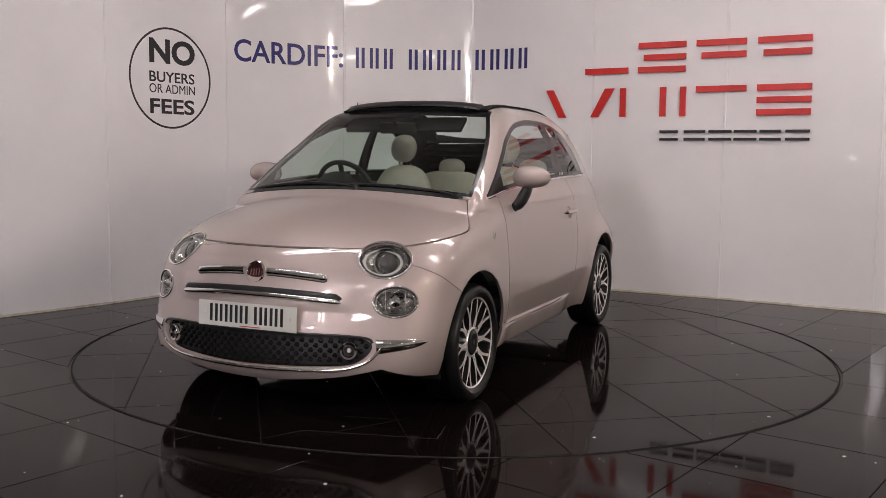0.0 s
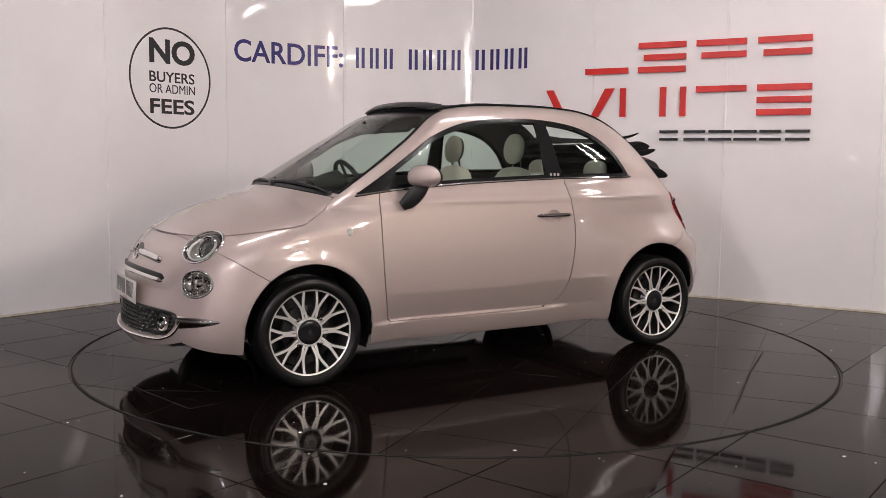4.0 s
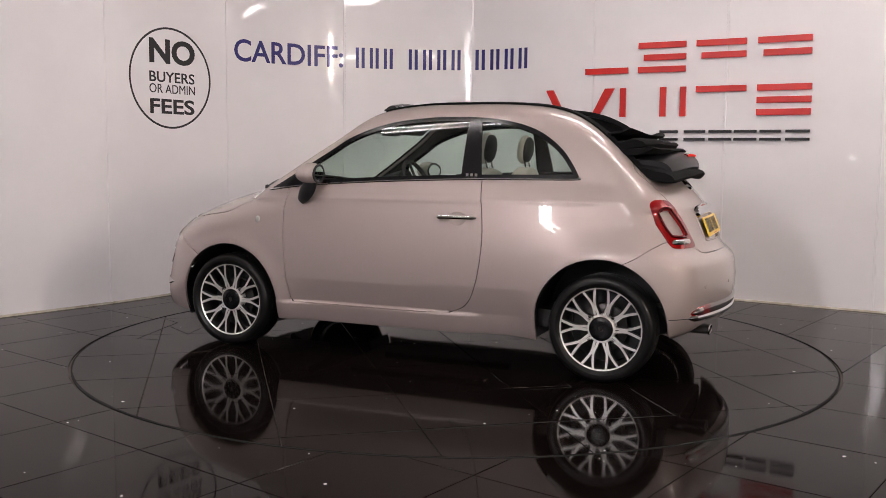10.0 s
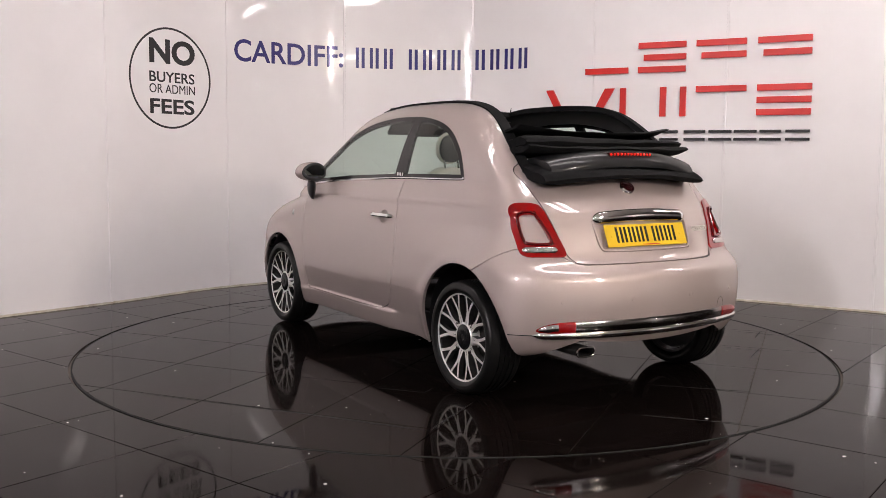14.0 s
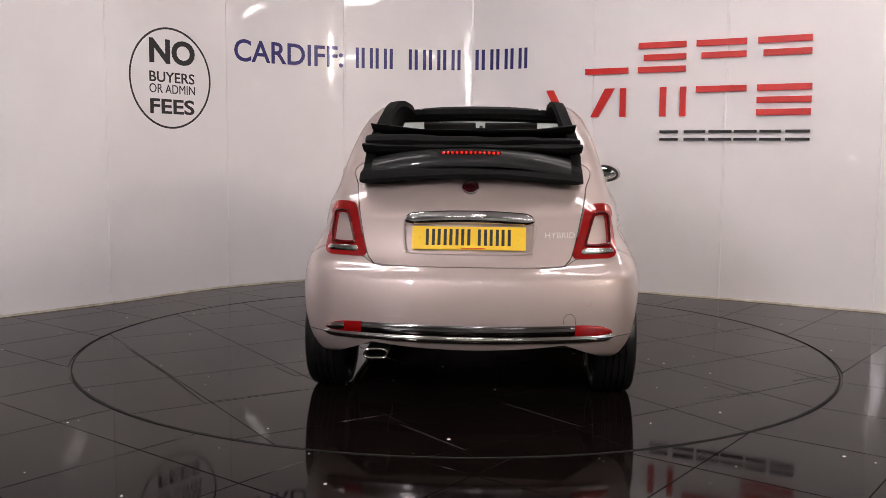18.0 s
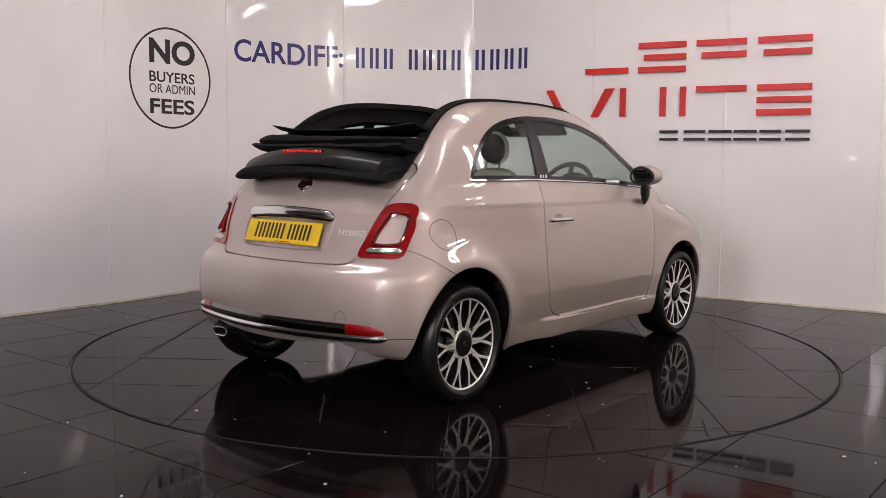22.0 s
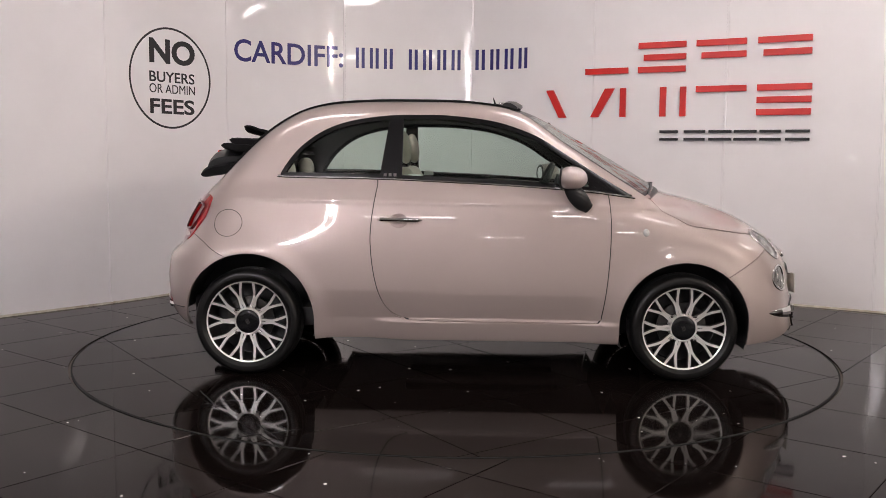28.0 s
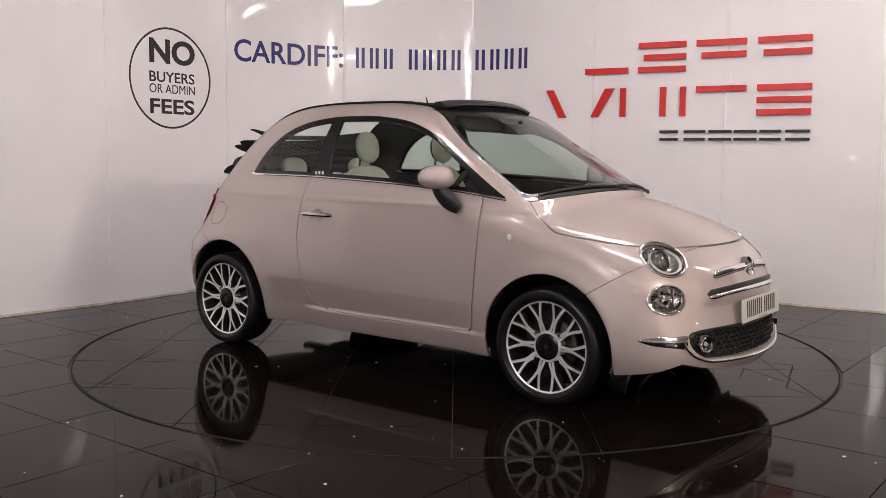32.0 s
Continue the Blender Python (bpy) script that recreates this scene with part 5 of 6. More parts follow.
tube(bm, loop, 0.0045, closed=True, sides=8, up=(1, 0, 0))
exhaust = part("exhaust", bm, CHROME, car, "flat chrome exhaust tip")
bm = bmesh.new()
rings = [[bm.verts.new((x, 0.42 + (p[1] - 0.42) * k, 0.264 + (p[2] - 0.264) * k)) for p in loop] for x, k in ((-1.655, 1.0), (-1.5, 1.0), (-1.5, 0.85), (-1.645, 0.9))]
for a, b in zip(rings[:-1], rings[1:]):
    for j in range(32):
        bm.faces.new((a[j], a[(j + 1) % 32], b[(j + 1) % 32], b[j]))
part("exhaust_pipe", bm, GREYALLOY, exhaust, "dark steel pipe")


# sides: trims, handles, mirrors, indicators
belt = smooth_curve([(-0.990, 1.060), (-0.955, 1.050), (-0.47, 1.045), (-0.071, 1.031), (0.3, 1.013), (0.658, 0.987), (0.882, 0.958)], 8)
for s in (1, -1):
    side = "left" if s > 0 else "right"
    door = DOORS[side]
    bm = bmesh.new()
    tube(bm, mirrored(on_side(belt[:, 0], belt[:, 1], 0.003), s), 0.006, 0.0065, 8)
    part("belt_trim", bm, CHROME, car, "thin chrome strip under the side windows")
    # handle with its dished cup
    rings, ang = [], np.linspace(0, 2 * math.pi, 33)[:-1]
    bm = bmesh.new()
    for f in np.linspace(1.0, 0.08, 8):
        p = on_side(-0.347 + 0.051 * f * np.cos(ang), 0.830 + 0.039 * f * np.sin(ang), -0.016 * (1 - f * f) ** 0.7)
        rings.append([bm.verts.new(v) for v in mirrored(p, s)])
    for a, b in zip(rings[:-1], rings[1:]):
        for j in range(32):
            bm.faces.new((a[j], a[(j + 1) % 32], b[(j + 1) % 32], b[j]))
    bm.faces.new(rings[-1])
    part("handle_cup", bm, PAINT, door, "dished cup behind the handle")
    xs = np.linspace(-0.458, -0.226, 24)
    lift = 0.022 * np.clip(np.minimum(xs + 0.458, -0.226 - xs) / 0.02, 0.25, 1)
    pts = on_side(xs, 0.834 - 0.006 * (xs + 0.35), 0.0)
    pts = pts + body_normal(pts) * lift[:, None]
    bm = bmesh.new()
    tube(bm, mirrored(pts, s), 0.010, 0.0125, 12, taper=lambda q: min(1.0, 0.5 + 8 * min(q, 1 - q)))
    part("door_handle", bm, CHROME, door, "chrome door handle")
    # mirror
    bm = bmesh.new()
    bmesh.ops.create_uvsphere(bm, u_segments=28, v_segments=18, radius=1.0)
    for v in bm.verts:
        x, y, z = v.co * (abs(v.co.x) ** 2.25 + abs(v.co.y) ** 2.25 + abs(v.co.z) ** 2.25) ** (-1 / 2.25)
        v.co = (max(x, -0.72) * (0.088 if x > 0 else 0.062), y * 0.100 * (1 - 0.12 * max(0, x)), z * (0.066 if z > 0 else 0.052) * (1 - 0.10 * y))
    bmesh.ops.transform(bm, matrix=Matrix.Diagonal((1, s, 1, 1)), verts=bm.verts)
    bmesh.ops.transform(bm, matrix=pose(0.535, 0.842 * s, 1.056, 0, 0, 10 * s), verts=bm.verts)
    mirror = part("door_mirror", bm, PAINT, car, "door mirror in body colour with a black foot")
    bm = bmesh.new()
    ang = np.linspace(0, 2 * math.pi, 41)[:-1]
    mm = pose(0.535, 0.842 * s, 1.056, 0, 0, 10 * s)
    loop = [mm @ Vector((-0.044, s * 0.081 * math.cos(a), (0.053 if math.sin(a) > 0 else 0.043) * math.sin(a) * (1 - 0.1 * math.cos(a)))) for a in ang]
    tube(bm, loop, 0.009, 0.006, closed=True, sides=8, up=(1, 0, 0))
    part("mirror_rim", bm, BLACK, mirror, "black mirror rim")
    bm = bmesh.new()
    bm.faces.new([bm.verts.new(mm @ Vector((-0.0465, s * 0.079 * math.cos(a), (0.051 if math.sin(a) > 0 else 0.041) * math.sin(a) * (1 - 0.1 * math.cos(a))))) for a in ang])
    part("mirror_glass", bm, MIRROR, mirror, "mirror glass", smooth=False)
    bm = bmesh.new()
    path = smooth_curve([(0.525, 0.835 * s, 1.035), (0.560, 0.822 * s, 0.985), (0.605, 0.806 * s, 0.935), (0.640, 0.785 * s, 0.905)], 5)
    tube(bm, path, 0.046, 0.024, 14, up=(0, 1, 0), taper=lambda q: 0.62 + 0.38 * math.sin(math.pi * min(1, q * 1.05)))
    part("mirror_foot", bm, BLACK, mirror, "black plastic mirror foot")
    # side indicator, sticker, pillar badge
    p = on_side([0.938], [0.783])[0]
    n = body_normal(np.array([p]))[0]
    m = Matrix.Translation((p[0], p[1] * s, p[2])) @ Vector((n[0], n[1] * s, n[2])).to_track_quat("Z", "Y").to_matrix().to_4x4()
    bm = bmesh.new()
    lathe(bm, [(0.0, 0.006), (0.010, 0.005), (0.016, 0.001), (0.018, -0.004)], 24, "z", m @ Matrix.Diagonal((1, 1.25, 1, 1)))
    part("side_indicator", bm, LENSGREY, car, "clear oval side indicator")
    bm = bmesh.new()
    for k in range(3):
        a = on_side([-0.425 + 0.026 * k], [1.066], 0.002)[0]
        box(bm, a[0], a[1] * s, a[2], 0.016, 0.003, 0.017, 0.001)
    part("pillar_badge", bm, CHROME, car, "small chrome bars on the door pillar", smooth=False)
    bm = bmesh.new()
    a = on_side([-0.27], [1.058], -0.010)[0]
    box(bm, a[0], a[1] * s, a[2], 0.065, 0.002, 0.032, 0.0, None)
    part("window_sticker", bm, PAPER, car, "white paper sticker on the door glass", smooth=False)
ang = np.linspace(0, 2 * math.pi, 49)[:-1]
bm = bmesh.new()
tube(bm, mirrored(on_side(-1.260 + 0.077 * np.cos(ang), 0.805 + 0.070 * np.sin(ang), -0.0012), -1), 0.0022, closed=True, sides=6)
part("fuel_flap_gap", bm, BLACK, car, "round gap of the fuel flap")


# windscreen wipers and the scuttle
def screen_foot(y):
    return 1.10 - SWEEP * y * y


for y0, y1, yp in ((-0.60, 0.02, 0.10), (-0.02, 0.52, 0.62)):
    ys = np.linspace(y0, y1, 16)
    k = (ys - y0) / (y1 - y0)
    pts = on_top(screen_foot(ys) - 0.018 - 0.012 * np.sin(k * math.pi), ys, 0.006)
    bm = bmesh.new()
    tube(bm, pts, 0.006, 0.006, 8, taper=lambda q: min(1.0, 0.3 + 5 * min(q, 1 - q)))
    wiper = part("wiper", bm, BLACK, car, "black windscreen wiper")
    bm = bmesh.new()
    mid = pts[9]
    foot = on_top([screen_foot(yp) - 0.005], [yp], 0.004)[0]
    tube(bm, smooth_curve([foot, foot * 0.6 + mid * 0.4 + (0.0, 0, 0.010), mid + (0.0, 0, 0.006)], 6), 0.008, 0.005, 8)
    part("wiper_arm", bm, BLACK, wiper)
    bm = bmesh.new()
    lathe(bm, [(0.0, 0.015), (0.012, 0.012), (0.016, -0.01)], 16, "z", Matrix.Translation(foot))
    part("wiper_pivot", bm, BLACK, wiper)

# wind deflector over the screen, aerial
ys = np.linspace(-0.425, 0.425, 30)
bm = bmesh.new()
pts = on_top(0.280 - 0.24 * ys * ys, ys, 0.030 - 0.012 * (ys / 0.42) ** 4)
rows = []
for p in pts:
    rows.append([bm.verts.new((p[0] + dx, p[1], p[2] + dz)) for dx, dz in ((0.036, -0.016), (0.034, -0.006), (0.0, 0.014), (-0.035, 0.016), (-0.045, 0.004), (-0.035, -0.012), (0.0, -0.016))])
for a, b in zip(rows[:-1], rows[1:]):
    for j in range(7):
        bm.faces.new((a[j], b[j], b[(j + 1) % 7], a[(j + 1) % 7]))
bm.faces.new(rows[0])
bm.faces.new(rows[-1][::-1])
part("wind_deflector", bm, DEFLECTOR, car, "black raised wind deflector above the windscreen")
for y in (-0.38, 0.38):
    p = on_top([0.24 - 0.34 * y * y], [y])[0]
    bm = bmesh.new()
    box(bm, p[0], p[1], p[2] + 0.008, 0.03, 0.02, 0.03, 0.004)
    part("deflector_leg", bm, CHROME, car, "bright deflector hinge")
p = on_top([0.155], [-0.43])[0]
bm = bmesh.new()
tube(bm, [p, p + (-0.004, 0, 0.02), p + (-0.012, 0, 0.045)], 0.008, 0.006, 8, up=(0, 1, 0), taper=lambda q: 1 - 0.75 * q)
part("aerial_base", bm, BLACK, car, "short black aerial")

# the folded canvas: layers of rigid folds behind the seats
def fold(name, x0, x1, z0, z1, thick, end_lift, half, mat, label, bow=0.24, crumple=0.006, seed=1, sag=0.0):
    """A soft slab from x0 (front) to x1 (rear) across the car; its ends lift by end_lift."""
    nu, nv = 20, 56
    rnd = random.Random(seed)
    ph = [rnd.uniform(0, 6.28) for _ in range(6)]
    top, bot = [], []
    for j in range(nv + 1):
        y = half * (2 * j / nv - 1)
        for i in range(nu + 1):
            f = i / nu
            x = x0 + (x1 - x0) * f + bow * y * y
            z = z0 + (z1 - z0) * f + end_lift * (abs(y) / half) ** 2.2 * f - sag * f * f
            z += crumple * (math.sin(9 * y + 7 * f + ph[0]) * 0.5 + math.sin(23 * y - 11 * f + ph[1]) * 0.3 + math.sin(17 * f + 5 * y + ph[2]) * 0.4)
            h = thick * math.sqrt(max(0.0, 1 - abs(2 * f - 1.0) ** 4)) * (0.82 + 0.18 * math.sin(5 * y + ph[3])) * (1 - 0.35 * (abs(y) / half) ** 20)
            top.append((x, y, z + h / 2))
            bot.append((x, y, z - h / 2))
    k = nu + 1
    faces, m = [], len(top)
    for j in range(nv):
        for i in range(nu):
            q = (j * k + i, j * k + i + 1, (j + 1) * k + i + 1, (j + 1) * k + i)
            faces += [q[::-1], tuple(m + w for w in q)]
    for j in range(nv):
        for i in (0, nu):
            faces.append((j * k + i, (j + 1) * k + i, m + (j + 1) * k + i, m + j * k + i))
    for i in range(nu):
        for j in (0, nv):
            faces.append((j * k + i, j * k + i + 1, m + j * k + i + 1, m + j * k + i))
    bm = bmesh.new()
    vs = [bm.verts.new(v) for v in top + bot]
    for f in faces:
        bm.faces.new([vs[w] for w in f])
    return part(name, bm, mat, car, label)


fold("canvas_fold", -1.06, -1.285, 1.265, 1.292, 0.022, 0.034, 0.505, CLOTH, "thin upper flap of the folded canvas", seed=3, crumple=0.004)
fold("canvas_fold", -1.07, -1.37, 1.215, 1.243, 0.072, 0.0, 0.520, CLOTH, "thick fold of black canvas", seed=5)
fold("canvas_fold", -1.08, -1.415, 1.175, 1.212, 0.050, 0.004, 0.530, CLOTH, "thick fold of black canvas", seed=8)
bm = bmesh.new()
rows = []
for y in np.linspace(-0.47, 0.47, 41):
    k, drop = 0.24 * y * y, 0.052 * (abs(y) / 0.47) ** 2.4
    rows.append([bm.verts.new((x + k, y, z - drop)) for x, z in ((-1.30, 1.212), (-1.40, 1.206), (-1.438, 1.199), (-1.466, 1.186), (-1.486, 1.164), (-1.496, 1.140), (-1.492, 1.122), (-1.44, 1.114), (-1.30, 1.118))])
for a, b in zip(rows[:-1], rows[1:]):
    for j in range(9):
        bm.faces.new((a[j], b[j], b[(j + 1) % 9], a[(j + 1) % 9]))
bm.faces.new(rows[0])
bm.faces.new(rows[-1][::-1])
part("rear_window_panel", bm, SCREENPANEL, car, "smooth grey rear screen panel lying in the folds")
fold("canvas_fold", -1.12, -1.40, 1.085, 1.108, 0.070, -0.01, 0.510, CLOTH, "thick fold of black canvas", seed=11)
fold("canvas_fold", -1.27, -1.530, 1.112, 1.084, 0.074, -0.030, 0.525, CLOTH, "lowest roll of the folded canvas", seed=13, crumple=0.004)
bm = bmesh.new()
ys = np.linspace(-0.14, 0.14, 16)
rows = [[bm.verts.new((-1.464 + 0.24 * y * y + dx, y, 1.186 + dz - 0.15 * y * y)) for dx, dz in ((0.02, 0.010), (-0.006, 0.009), (-0.010, 0.0), (-0.006, -0.009), (0.02, -0.010))] for y in ys]
for a, b in zip(rows[:-1], rows[1:]):
    for j in range(4):
        bm.faces.new((a[j], b[j], b[j + 1], a[j + 1]))
bm.faces.new(rows[0])
bm.faces.new(rows[-1][::-1])
brake = part("brake_lamp", bm, DARKRED, car, "slim red high brake lamp")
for y in np.linspace(-0.128, 0.128, 13):
    bm = bmesh.new()
    bmesh.ops.create_uvsphere(bm, u_segments=8, v_segments=6, radius=0.0068, matrix=Matrix.Translation((-1.4735 + 0.24 * y * y, y, 1.186 - 0.15 * y * y)))
    part("brake_diode", bm, BRAKEGLOW, brake, "small red lamp cell")


# cabin
def cushion(name, cx, cy, cz, sx, sy, sz, mat, parent, tilt=0.0, power=3.2, label="", pinch=0.0):
    bm = bmesh.new()
    bmesh.ops.create_uvsphere(bm, u_segments=32, v_segments=20, radius=1.0)
    for v in bm.verts:
        d = (abs(v.co.x) ** power + abs(v.co.y) ** power + abs(v.co.z) ** power) ** (-1 / power)
        p = v.co * d
        w = 1 - pinch * max(0.0, p.z)
        v.co = (p.x * sx / 2, p.y * sy / 2 * w, p.z * sz / 2)
    bmesh.ops.transform(bm, matrix=pose(cx, cy, cz, 0, tilt, 0), verts=bm.verts)
    return part(name, bm, mat, parent, label)


cabin = bmesh.new()
box(cabin, -0.10, 0, 0.30, 1.75, 1.36, 0.10, 0.01)
part("cabin_floor", cabin, LINING, car, "dark carpet")
for s in (1, -1):
    back = cushion("front_seat", -0.30, 0.36 * s, 0.78, 0.17, 0.48, 0.66, CREAM, car, -14, 3.6, "cream leather front seat", 0.28)
    cushion("seat_base", -0.02, 0.36 * s, 0.50, 0.52, 0.50, 0.17, CREAM, back, 4)
    cushion("seat_back_shell", -0.335, 0.36 * s, 0.76, 0.13, 0.46, 0.62, DARKTRIM, back, -14, 3.6, "dark back of the seat", 0.28)
    cushion("headrest", -0.352, 0.36 * s, 1.215, 0.075, 0.185, 0.185, CREAM, back, -8, 2.2, "round cream headrest")
    cushion("headrest_back", -0.376, 0.36 * s, 1.213, 0.060, 0.165, 0.165, DARKTRIM, back, -8, 2.2, "black back of the headrest")
    for q in (-0.045, 0.045):
        bm = bmesh.new()
        tube(bm, [(-0.385, 0.36 * s + q, 1.05), (-0.365, 0.36 * s + q, 1.16)], 0.006, sides=8, up=(0, 1, 0))
        part("headrest_post", bm, CHROME, back, "chrome headrest post")
    rear = cushion("rear_seat", -0.98, 0.31 * s, 0.87, 0.14, 0.54, 0.38, CREAM, car, -16, 4.0, "cream leather rear seat", 0.1)
    cushion("rear_cushion", -0.74, 0.22 * s, 0.53, 0.46, 0.40, 0.15, CREAM, rear, 6)
    cushion("rear_headrest", -1.03, 0.31 * s, 1.085, 0.09, 0.20, 0.13, CREAM, rear, -10, 2.4, "small cream rear headrest")
    side = "left" if s > 0 else "right"
    skin_part("door_card", SKIN_P, SKIN_T, (VAL["door"] < -0.01) & (VAL["dlo"] > 0.004), DARKTRIM, DOORS[side], side, "dark inner door trim", depth=0, shift=-0.05)
bm = bmesh.new()
box(bm, -1.20, 0, 0.97, 0.30, 1.06, 0.05, 0.015)
part("rear_shelf", bm, LINING, car, "dark rear shelf")
# dashboard: a rounded beam across the cabin
bm = bmesh.new()
prof = [(0.52, 0.62), (0.50, 0.80), (0.53, 0.895), (0.60, 0.935), (0.72, 0.965), (0.86, 0.972), (0.98, 0.955), (0.98, 0.62)]
rows = [[bm.verts.new((x - 0.28 * y * y * (1 if x > 0.7 else 0.2), y, z)) for x, z in prof] for y in np.linspace(-0.66, 0.66, 24)]
for a, b in zip(rows[:-1], rows[1:]):
    for j in range(7):
        bm.faces.new((a[j], b[j], b[j + 1], a[j + 1]))
dash = part("dashboard", bm, DARKTRIM, car, "dark dashboard")
bm = bmesh.new()
tube(bm, [(0.50, -0.36, 1.00), (0.58, -0.36, 0.99), (0.68, -0.36, 0.965)], 0.125, 0.075, 20, up=(0, 0, 1), taper=lambda q: 1 - 0.35 * q)
part("instrument_hood", bm, DARKTRIM, dash, "round instrument hood")
m = pose(0.405, -0.36, 0.965, 0, -65, 0)
bm = bmesh.new()
tube(bm, [m @ Vector((0.178 * math.cos(a), 0.178 * math.sin(a), 0)) for a in np.linspace(0, 2 * math.pi, 41)[:-1]], 0.015, closed=True, sides=10, up=tuple(m.to_3x3() @ Vector((0, 0, 1))))
steer = part("steering_wheel", bm, DARKTRIM, car, "black steering wheel")
bm = bmesh.new()
lathe(bm, [(0.0, 0.02), (0.05, 0.018), (0.07, 0.0), (0.06, -0.03)], 24, "z", m)
for a in (0, 180, 90):
    tube(bm, [m @ Vector((0.05 * math.cos(radians(a)), 0.05 * math.sin(radians(a)), 0)), m @ Vector((0.172 * math.cos(radians(a)), 0.172 * math.sin(radians(a)), 0))], 0.018, 0.008, 8, up=tuple(m.to_3x3() @ Vector((0, 0, 1))))
part("steering_hub", bm, DARKTRIM, steer)
bm = bmesh.new()
box(bm, 0, 0, 0, 0.035, 0.22, 0.062, 0.012, pose(0.44, 0.0, 1.325, 0, 12, 0))
im = part("inner_mirror", bm, BLACK, car, "black interior mirror")
bm = bmesh.new()
box(bm, -0.019, 0, 0, 0.002, 0.20, 0.046, 0, pose(0.44, 0.0, 1.325, 0, 12, 0))
part("mirror_glass", bm, MIRROR, im, smooth=False)
bm = bmesh.new()
tube(bm, [(0.45, 0, 1.335), (0.49, 0, 1.365)], 0.012, sides=8, up=(0, 1, 0))
part("mirror_stem", bm, BLACK, im)


for s in (1, -1):
    bm = bmesh.new()
    box(bm, 0, 0, 0, 0.022, 0.34, 0.115, 0.009, pose(0.345, 0.20 * s, 1.345, 0, -50, 0))
    part("sun_visor", bm, LINING, car, "dark sun visor under the screen header")
# ---- writing on the wall ----
def wall_block(bm, corners, out, thick):
    """A bar on the wall: corners (along, up) in order, its face thick before the back."""
    n, rows = len(corners), []
    for o in (out, out + thick):
        rows.append([bm.verts.new(tuple(wall_at(s, z, o))) for s, z in corners])
    bm.faces.new(rows[1])
    bm.faces.new(rows[0][::-1])
    for i in range(n):
        bm.faces.new((rows[0][i], rows[0][(i + 1) % n], rows[1][(i + 1) % n], rows[1][i]))


def bar(bm, s0, s1, z0, z1, out, thick, cuts=1):
    for k in range(cuts):
        a, b = s0 + (s1 - s0) * k / cuts, s0 + (s1 - s0) * (k + 1) / cuts
        wall_block(bm, [(a, z0), (b, z0), (b, z1), (a, z1)], out, thick)


def build_round_sign():
    sign = tagged(new("round_wall_sign"), "black lettered round vinyl sign on the white wall", "wall sign")
    cs, cz, rs, rz = 4.328, 1.776, 0.412, 0.407
    ang = np.linspace(0, 2 * math.pi, 97)[:-1]
    bm = bmesh.new()
    rings = [[bm.verts.new(tuple(wall_at(cs + (rs - d) * math.cos(a), cz + (rz - d) * math.sin(a), o))) for a in ang] for d, o in ((0, 0.0005), (0, 0.002), (0.016, 0.002), (0.016, 0.0005))]
    for a, b in zip(rings[:-1], rings[1:]):
        for j in range(96):
            bm.faces.new((a[j], a[(j + 1) % 96], b[(j + 1) % 96], b[j]))
    part("ring", bm, SIGNBLACK, sign, "black ring", smooth=False)
    for text, s0, s1, z0, z1, bold in (("NO", 4.116, 4.583, 1.888, 2.088, 0.007), ("BUYERS", 4.113, 4.575, 1.741, 1.826, 0.003), ("OR ADMIN", 4.111, 4.578, 1.653, 1.726, 0.0), ("FEES", 4.115, 4.570, 1.487, 1.609, 0.0045)):
        bold_lettering(text, s0, s1, z0, z1, SIGNBLACK, sign, bold)


def bold_lettering(text, s0, s1, z0, z1, mat, parent, bold):
    cu_name = "letters"
    cu = bpy.data.curves.new(cu_name, "FONT")
    cu.body, cu.size, cu.extrude, cu.offset, cu.resolution_u = text, 0.2, 0.0008, bold, 4
    ob = bpy.data.objects.new(cu_name, cu)
    scene.collection.objects.link(ob)
    bpy.context.view_layer.update()
    me = bpy.data.meshes.new_from_object(ob.evaluated_get(bpy.context.evaluated_depsgraph_get()))
    bpy.data.objects.remove(ob)
    bpy.data.curves.remove(cu)
    co = np.array([v.co for v in me.vertices])
    lo, hi = co.min(0), co.max(0)
    u, w = (co[:, 0] - lo[0]) / (hi[0] - lo[0]), (co[:, 1] - lo[1]) / (hi[1] - lo[1])
    pts = wall_at(s0 + u * (s1 - s0), z0 + w * (z1 - z0), np.where(co[:, 2] > 0, 0.002, 0.0004))
    for v, p in zip(me.vertices, pts):
        v.co = p
    me.materials.clear()
    me.materials.append(mat)
    out = new(cu_name, me)
    out.parent = parent
    return out


def build_town_sign():
    sign = tagged(new("blue_wall_lettering"), "dark blue vinyl lettering and bars on the white wall", "wall sign")
    bold_lettering("CARDIFF:", 4.979, 6.026, 1.972, 2.166, SIGNBLUE, sign, 0.0028)
    for s0, s1, count in ((6.135, 6.535, 3), (6.638, 7.178, 4), (7.270, 7.852, 4)):
        pitch = (s1 - s0) / count
        for k in range(count):
            a = s0 + pitch * k
            for q in (0.012, 0.068):
                bm = bmesh.new()
                bar(bm, a + q * pitch / 0.135, a + (q + 0.026) * pitch / 0.135 + 0.004, 1.975, 2.163, 0.0004, 0.0016)
                part("digit_bar", bm, SIGNBLUE, sign, "blue bar in place of a digit", smooth=False)


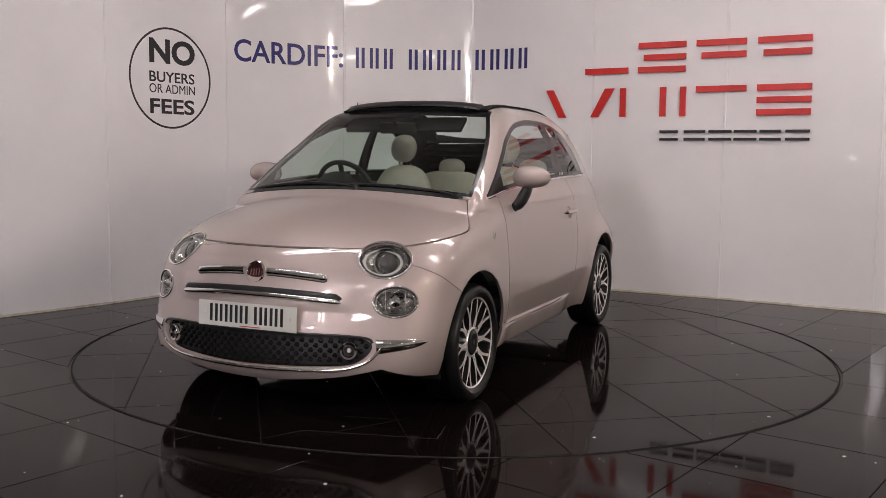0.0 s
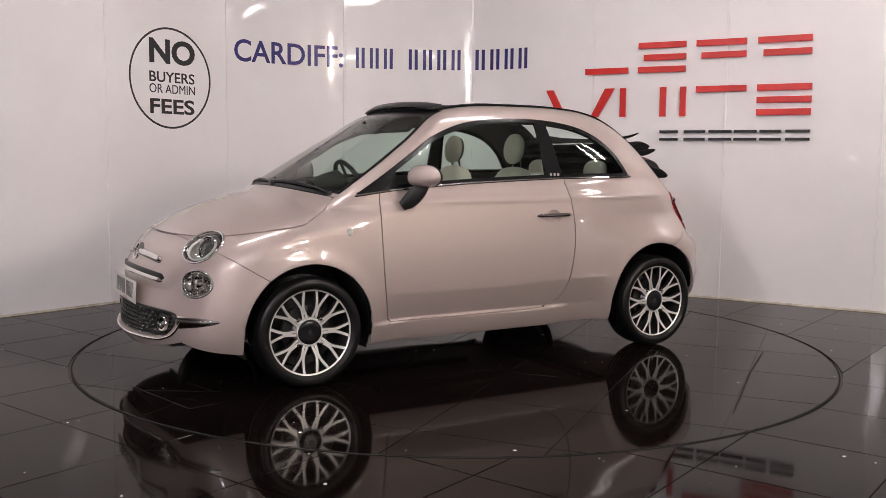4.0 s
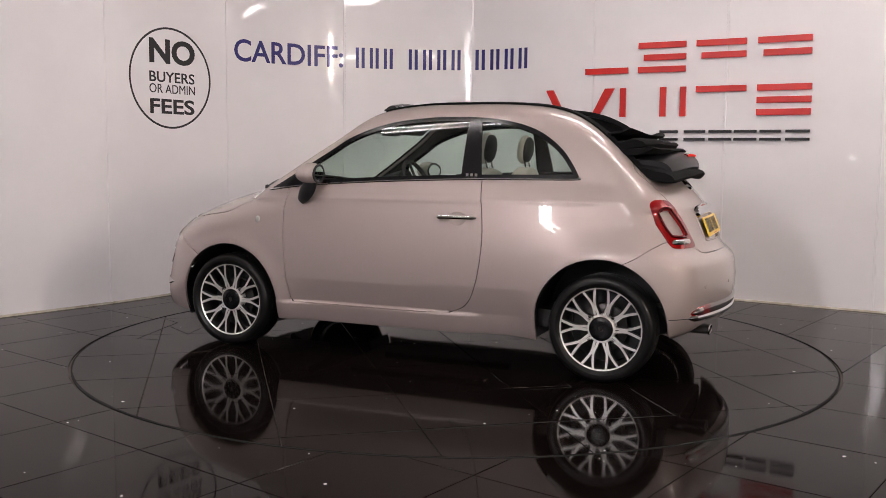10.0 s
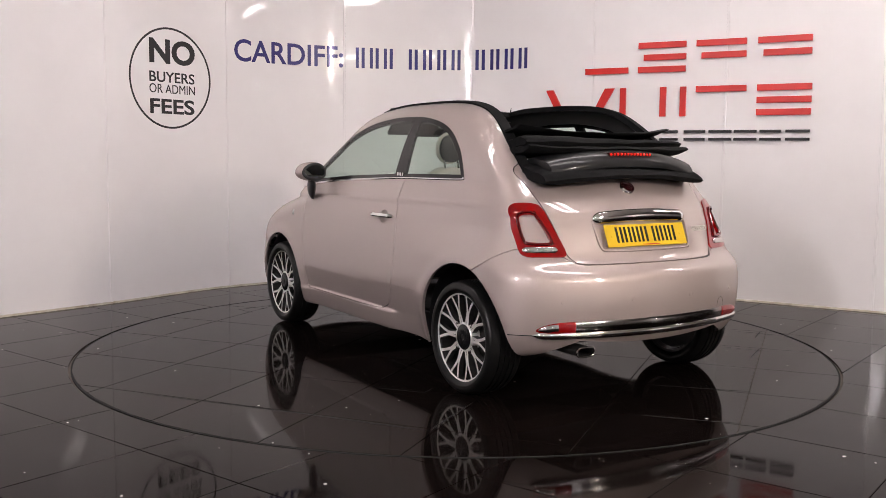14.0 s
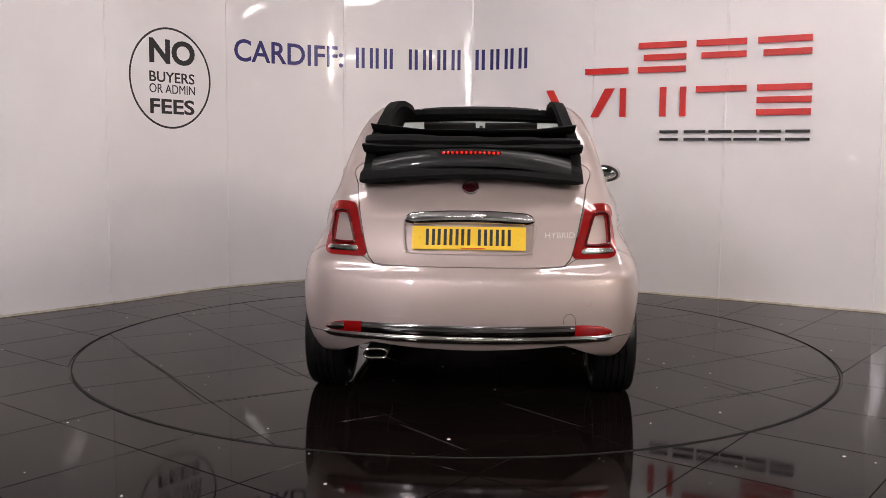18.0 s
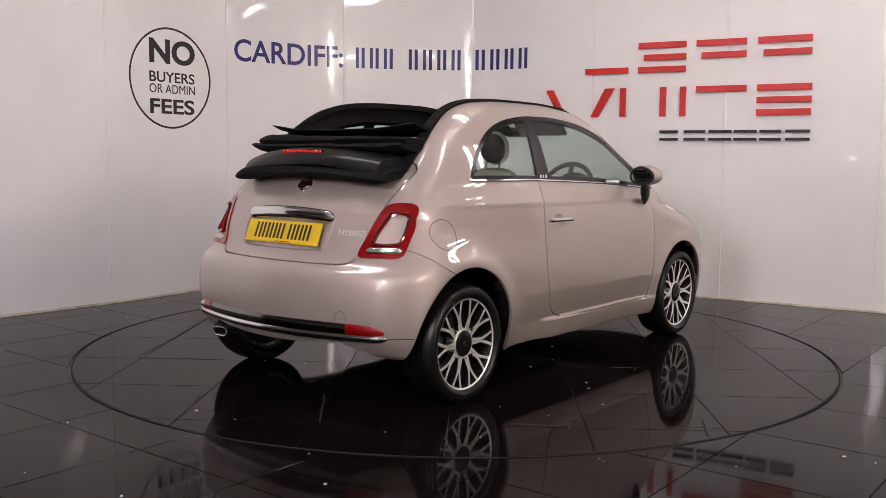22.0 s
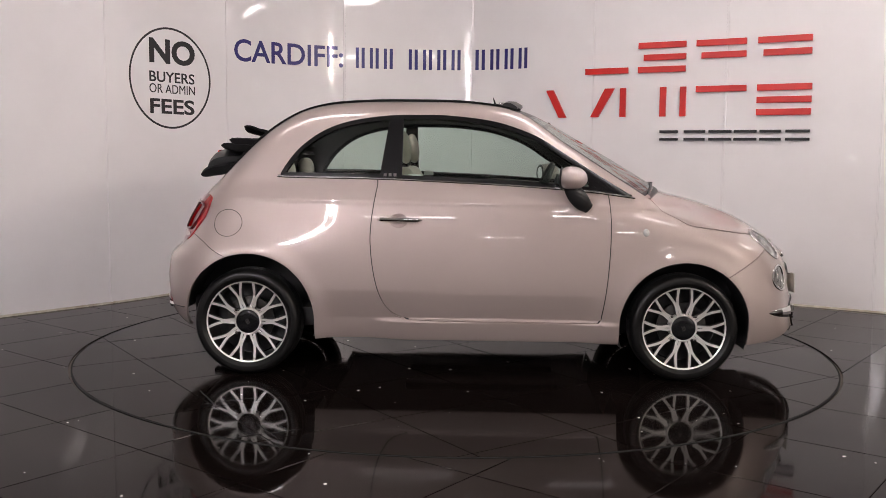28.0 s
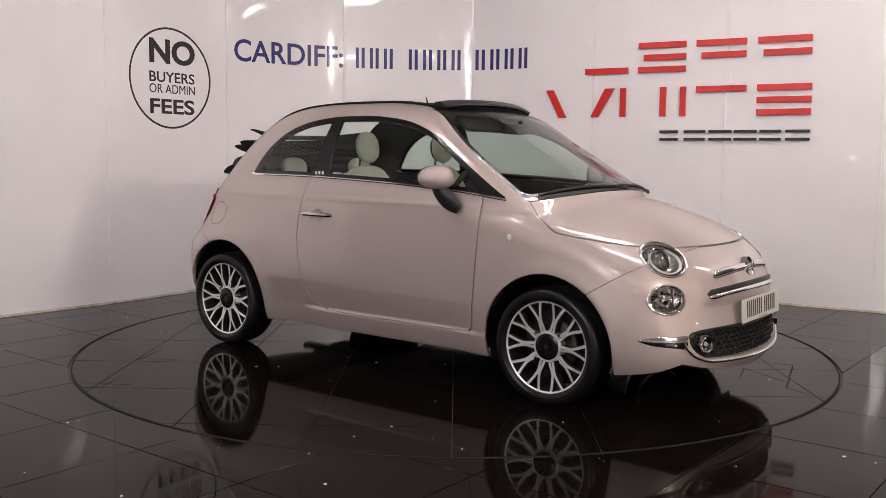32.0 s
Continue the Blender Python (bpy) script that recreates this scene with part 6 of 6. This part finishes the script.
def build_red_sign():
    sign = tagged(new("raised_red_sign"), "raised red and black bars of a sign on white wall", "wall sign")
    up0, up1, lo0, lo1 = 1.888, 2.140, 1.518, 1.764
    th, off, deep = 0.050, 0.004, 0.022

    def group(name, strokes, mat, label):
        for st in strokes:
            bm = bmesh.new()
            if len(st) == 4:
                wall_block(bm, [(s, st[2]) for s in np.linspace(st[0], st[1], 7)] + [(s, st[3]) for s in np.linspace(st[1], st[0], 7)], off, deep)
            else:
                wall_block(bm, list(zip(st[0::2], st[1::2])), off, deep)
            part(name, bm, mat, sign, label, smooth=False)

    group("red_bar", [(8.415, 8.800, up0, up0 + th)], SIGNRED, "red bar")
    mid = (up0 + up1) / 2
    group("red_bar", [(8.887, 9.291, up0, up0 + th), (8.935, 9.291, mid - th / 2, mid + th / 2), (8.887, 9.291, up1 - th, up1)], SIGNRED, "red bar")
    group("red_bar", [(9.376, 9.780, up1 - th, up1), (9.42, 9.780, mid - th / 2, mid + th / 2)], SIGNRED, "red bar")
    group("red_bar", [(9.870, 10.282, up1 - th, up1), (9.915, 10.282, mid - th / 2, mid + th / 2)], SIGNRED, "red bar")
    group("red_bar", [(8.03, lo1, 8.10, lo1, 8.235, lo0, 8.165, lo0), (8.60, lo1, 8.685, lo1, 8.54, lo0, 8.47, lo0)], SIGNRED, "slanting red bar")
    group("red_bar", [(8.735, 8.786, lo0, lo1), (9.082, 9.134, lo0, lo1)], SIGNRED, "upright red bar")
    group("red_bar", [(9.252, 9.302, lo0, lo1)], SIGNRED, "upright red bar")
    group("red_bar", [(9.383, 9.791, lo1 - th, lo1)], SIGNRED, "red bar")
    mid = (lo0 + lo1) / 2
    group("red_bar", [(9.876, 10.294, lo0, lo0 + th), (9.876, 10.294, mid - th / 2, mid + th / 2), (9.876, 10.294, lo1 - th, lo1)], SIGNRED, "red bar")
    for s0, s1 in ((9.090, 9.245), (9.295, 9.470), (9.500, 9.685), (9.705, 9.885), (9.910, 10.075), (10.110, 10.293)):
        group("black_bar", [(s0, s1, 1.380, 1.402), (s0, s1, 1.316, 1.338)], SIGNBLACK, "black bar")


build_round_sign()
build_town_sign()
build_red_sign()


def motions():
    """The turntable turns evenly and carries the car round."""
    rows, ride = [], []
    for i in range(65):
        t = i * 0.5
        turn = pose(0, 0, 0, 0, 0, heading(t))
        rows.append((t, turn))
        ride.append((t, turn @ pose(0.0726, -0.1392, 0.0)))
    walk(turntable, rows)
    walk(car, ride)


motions()
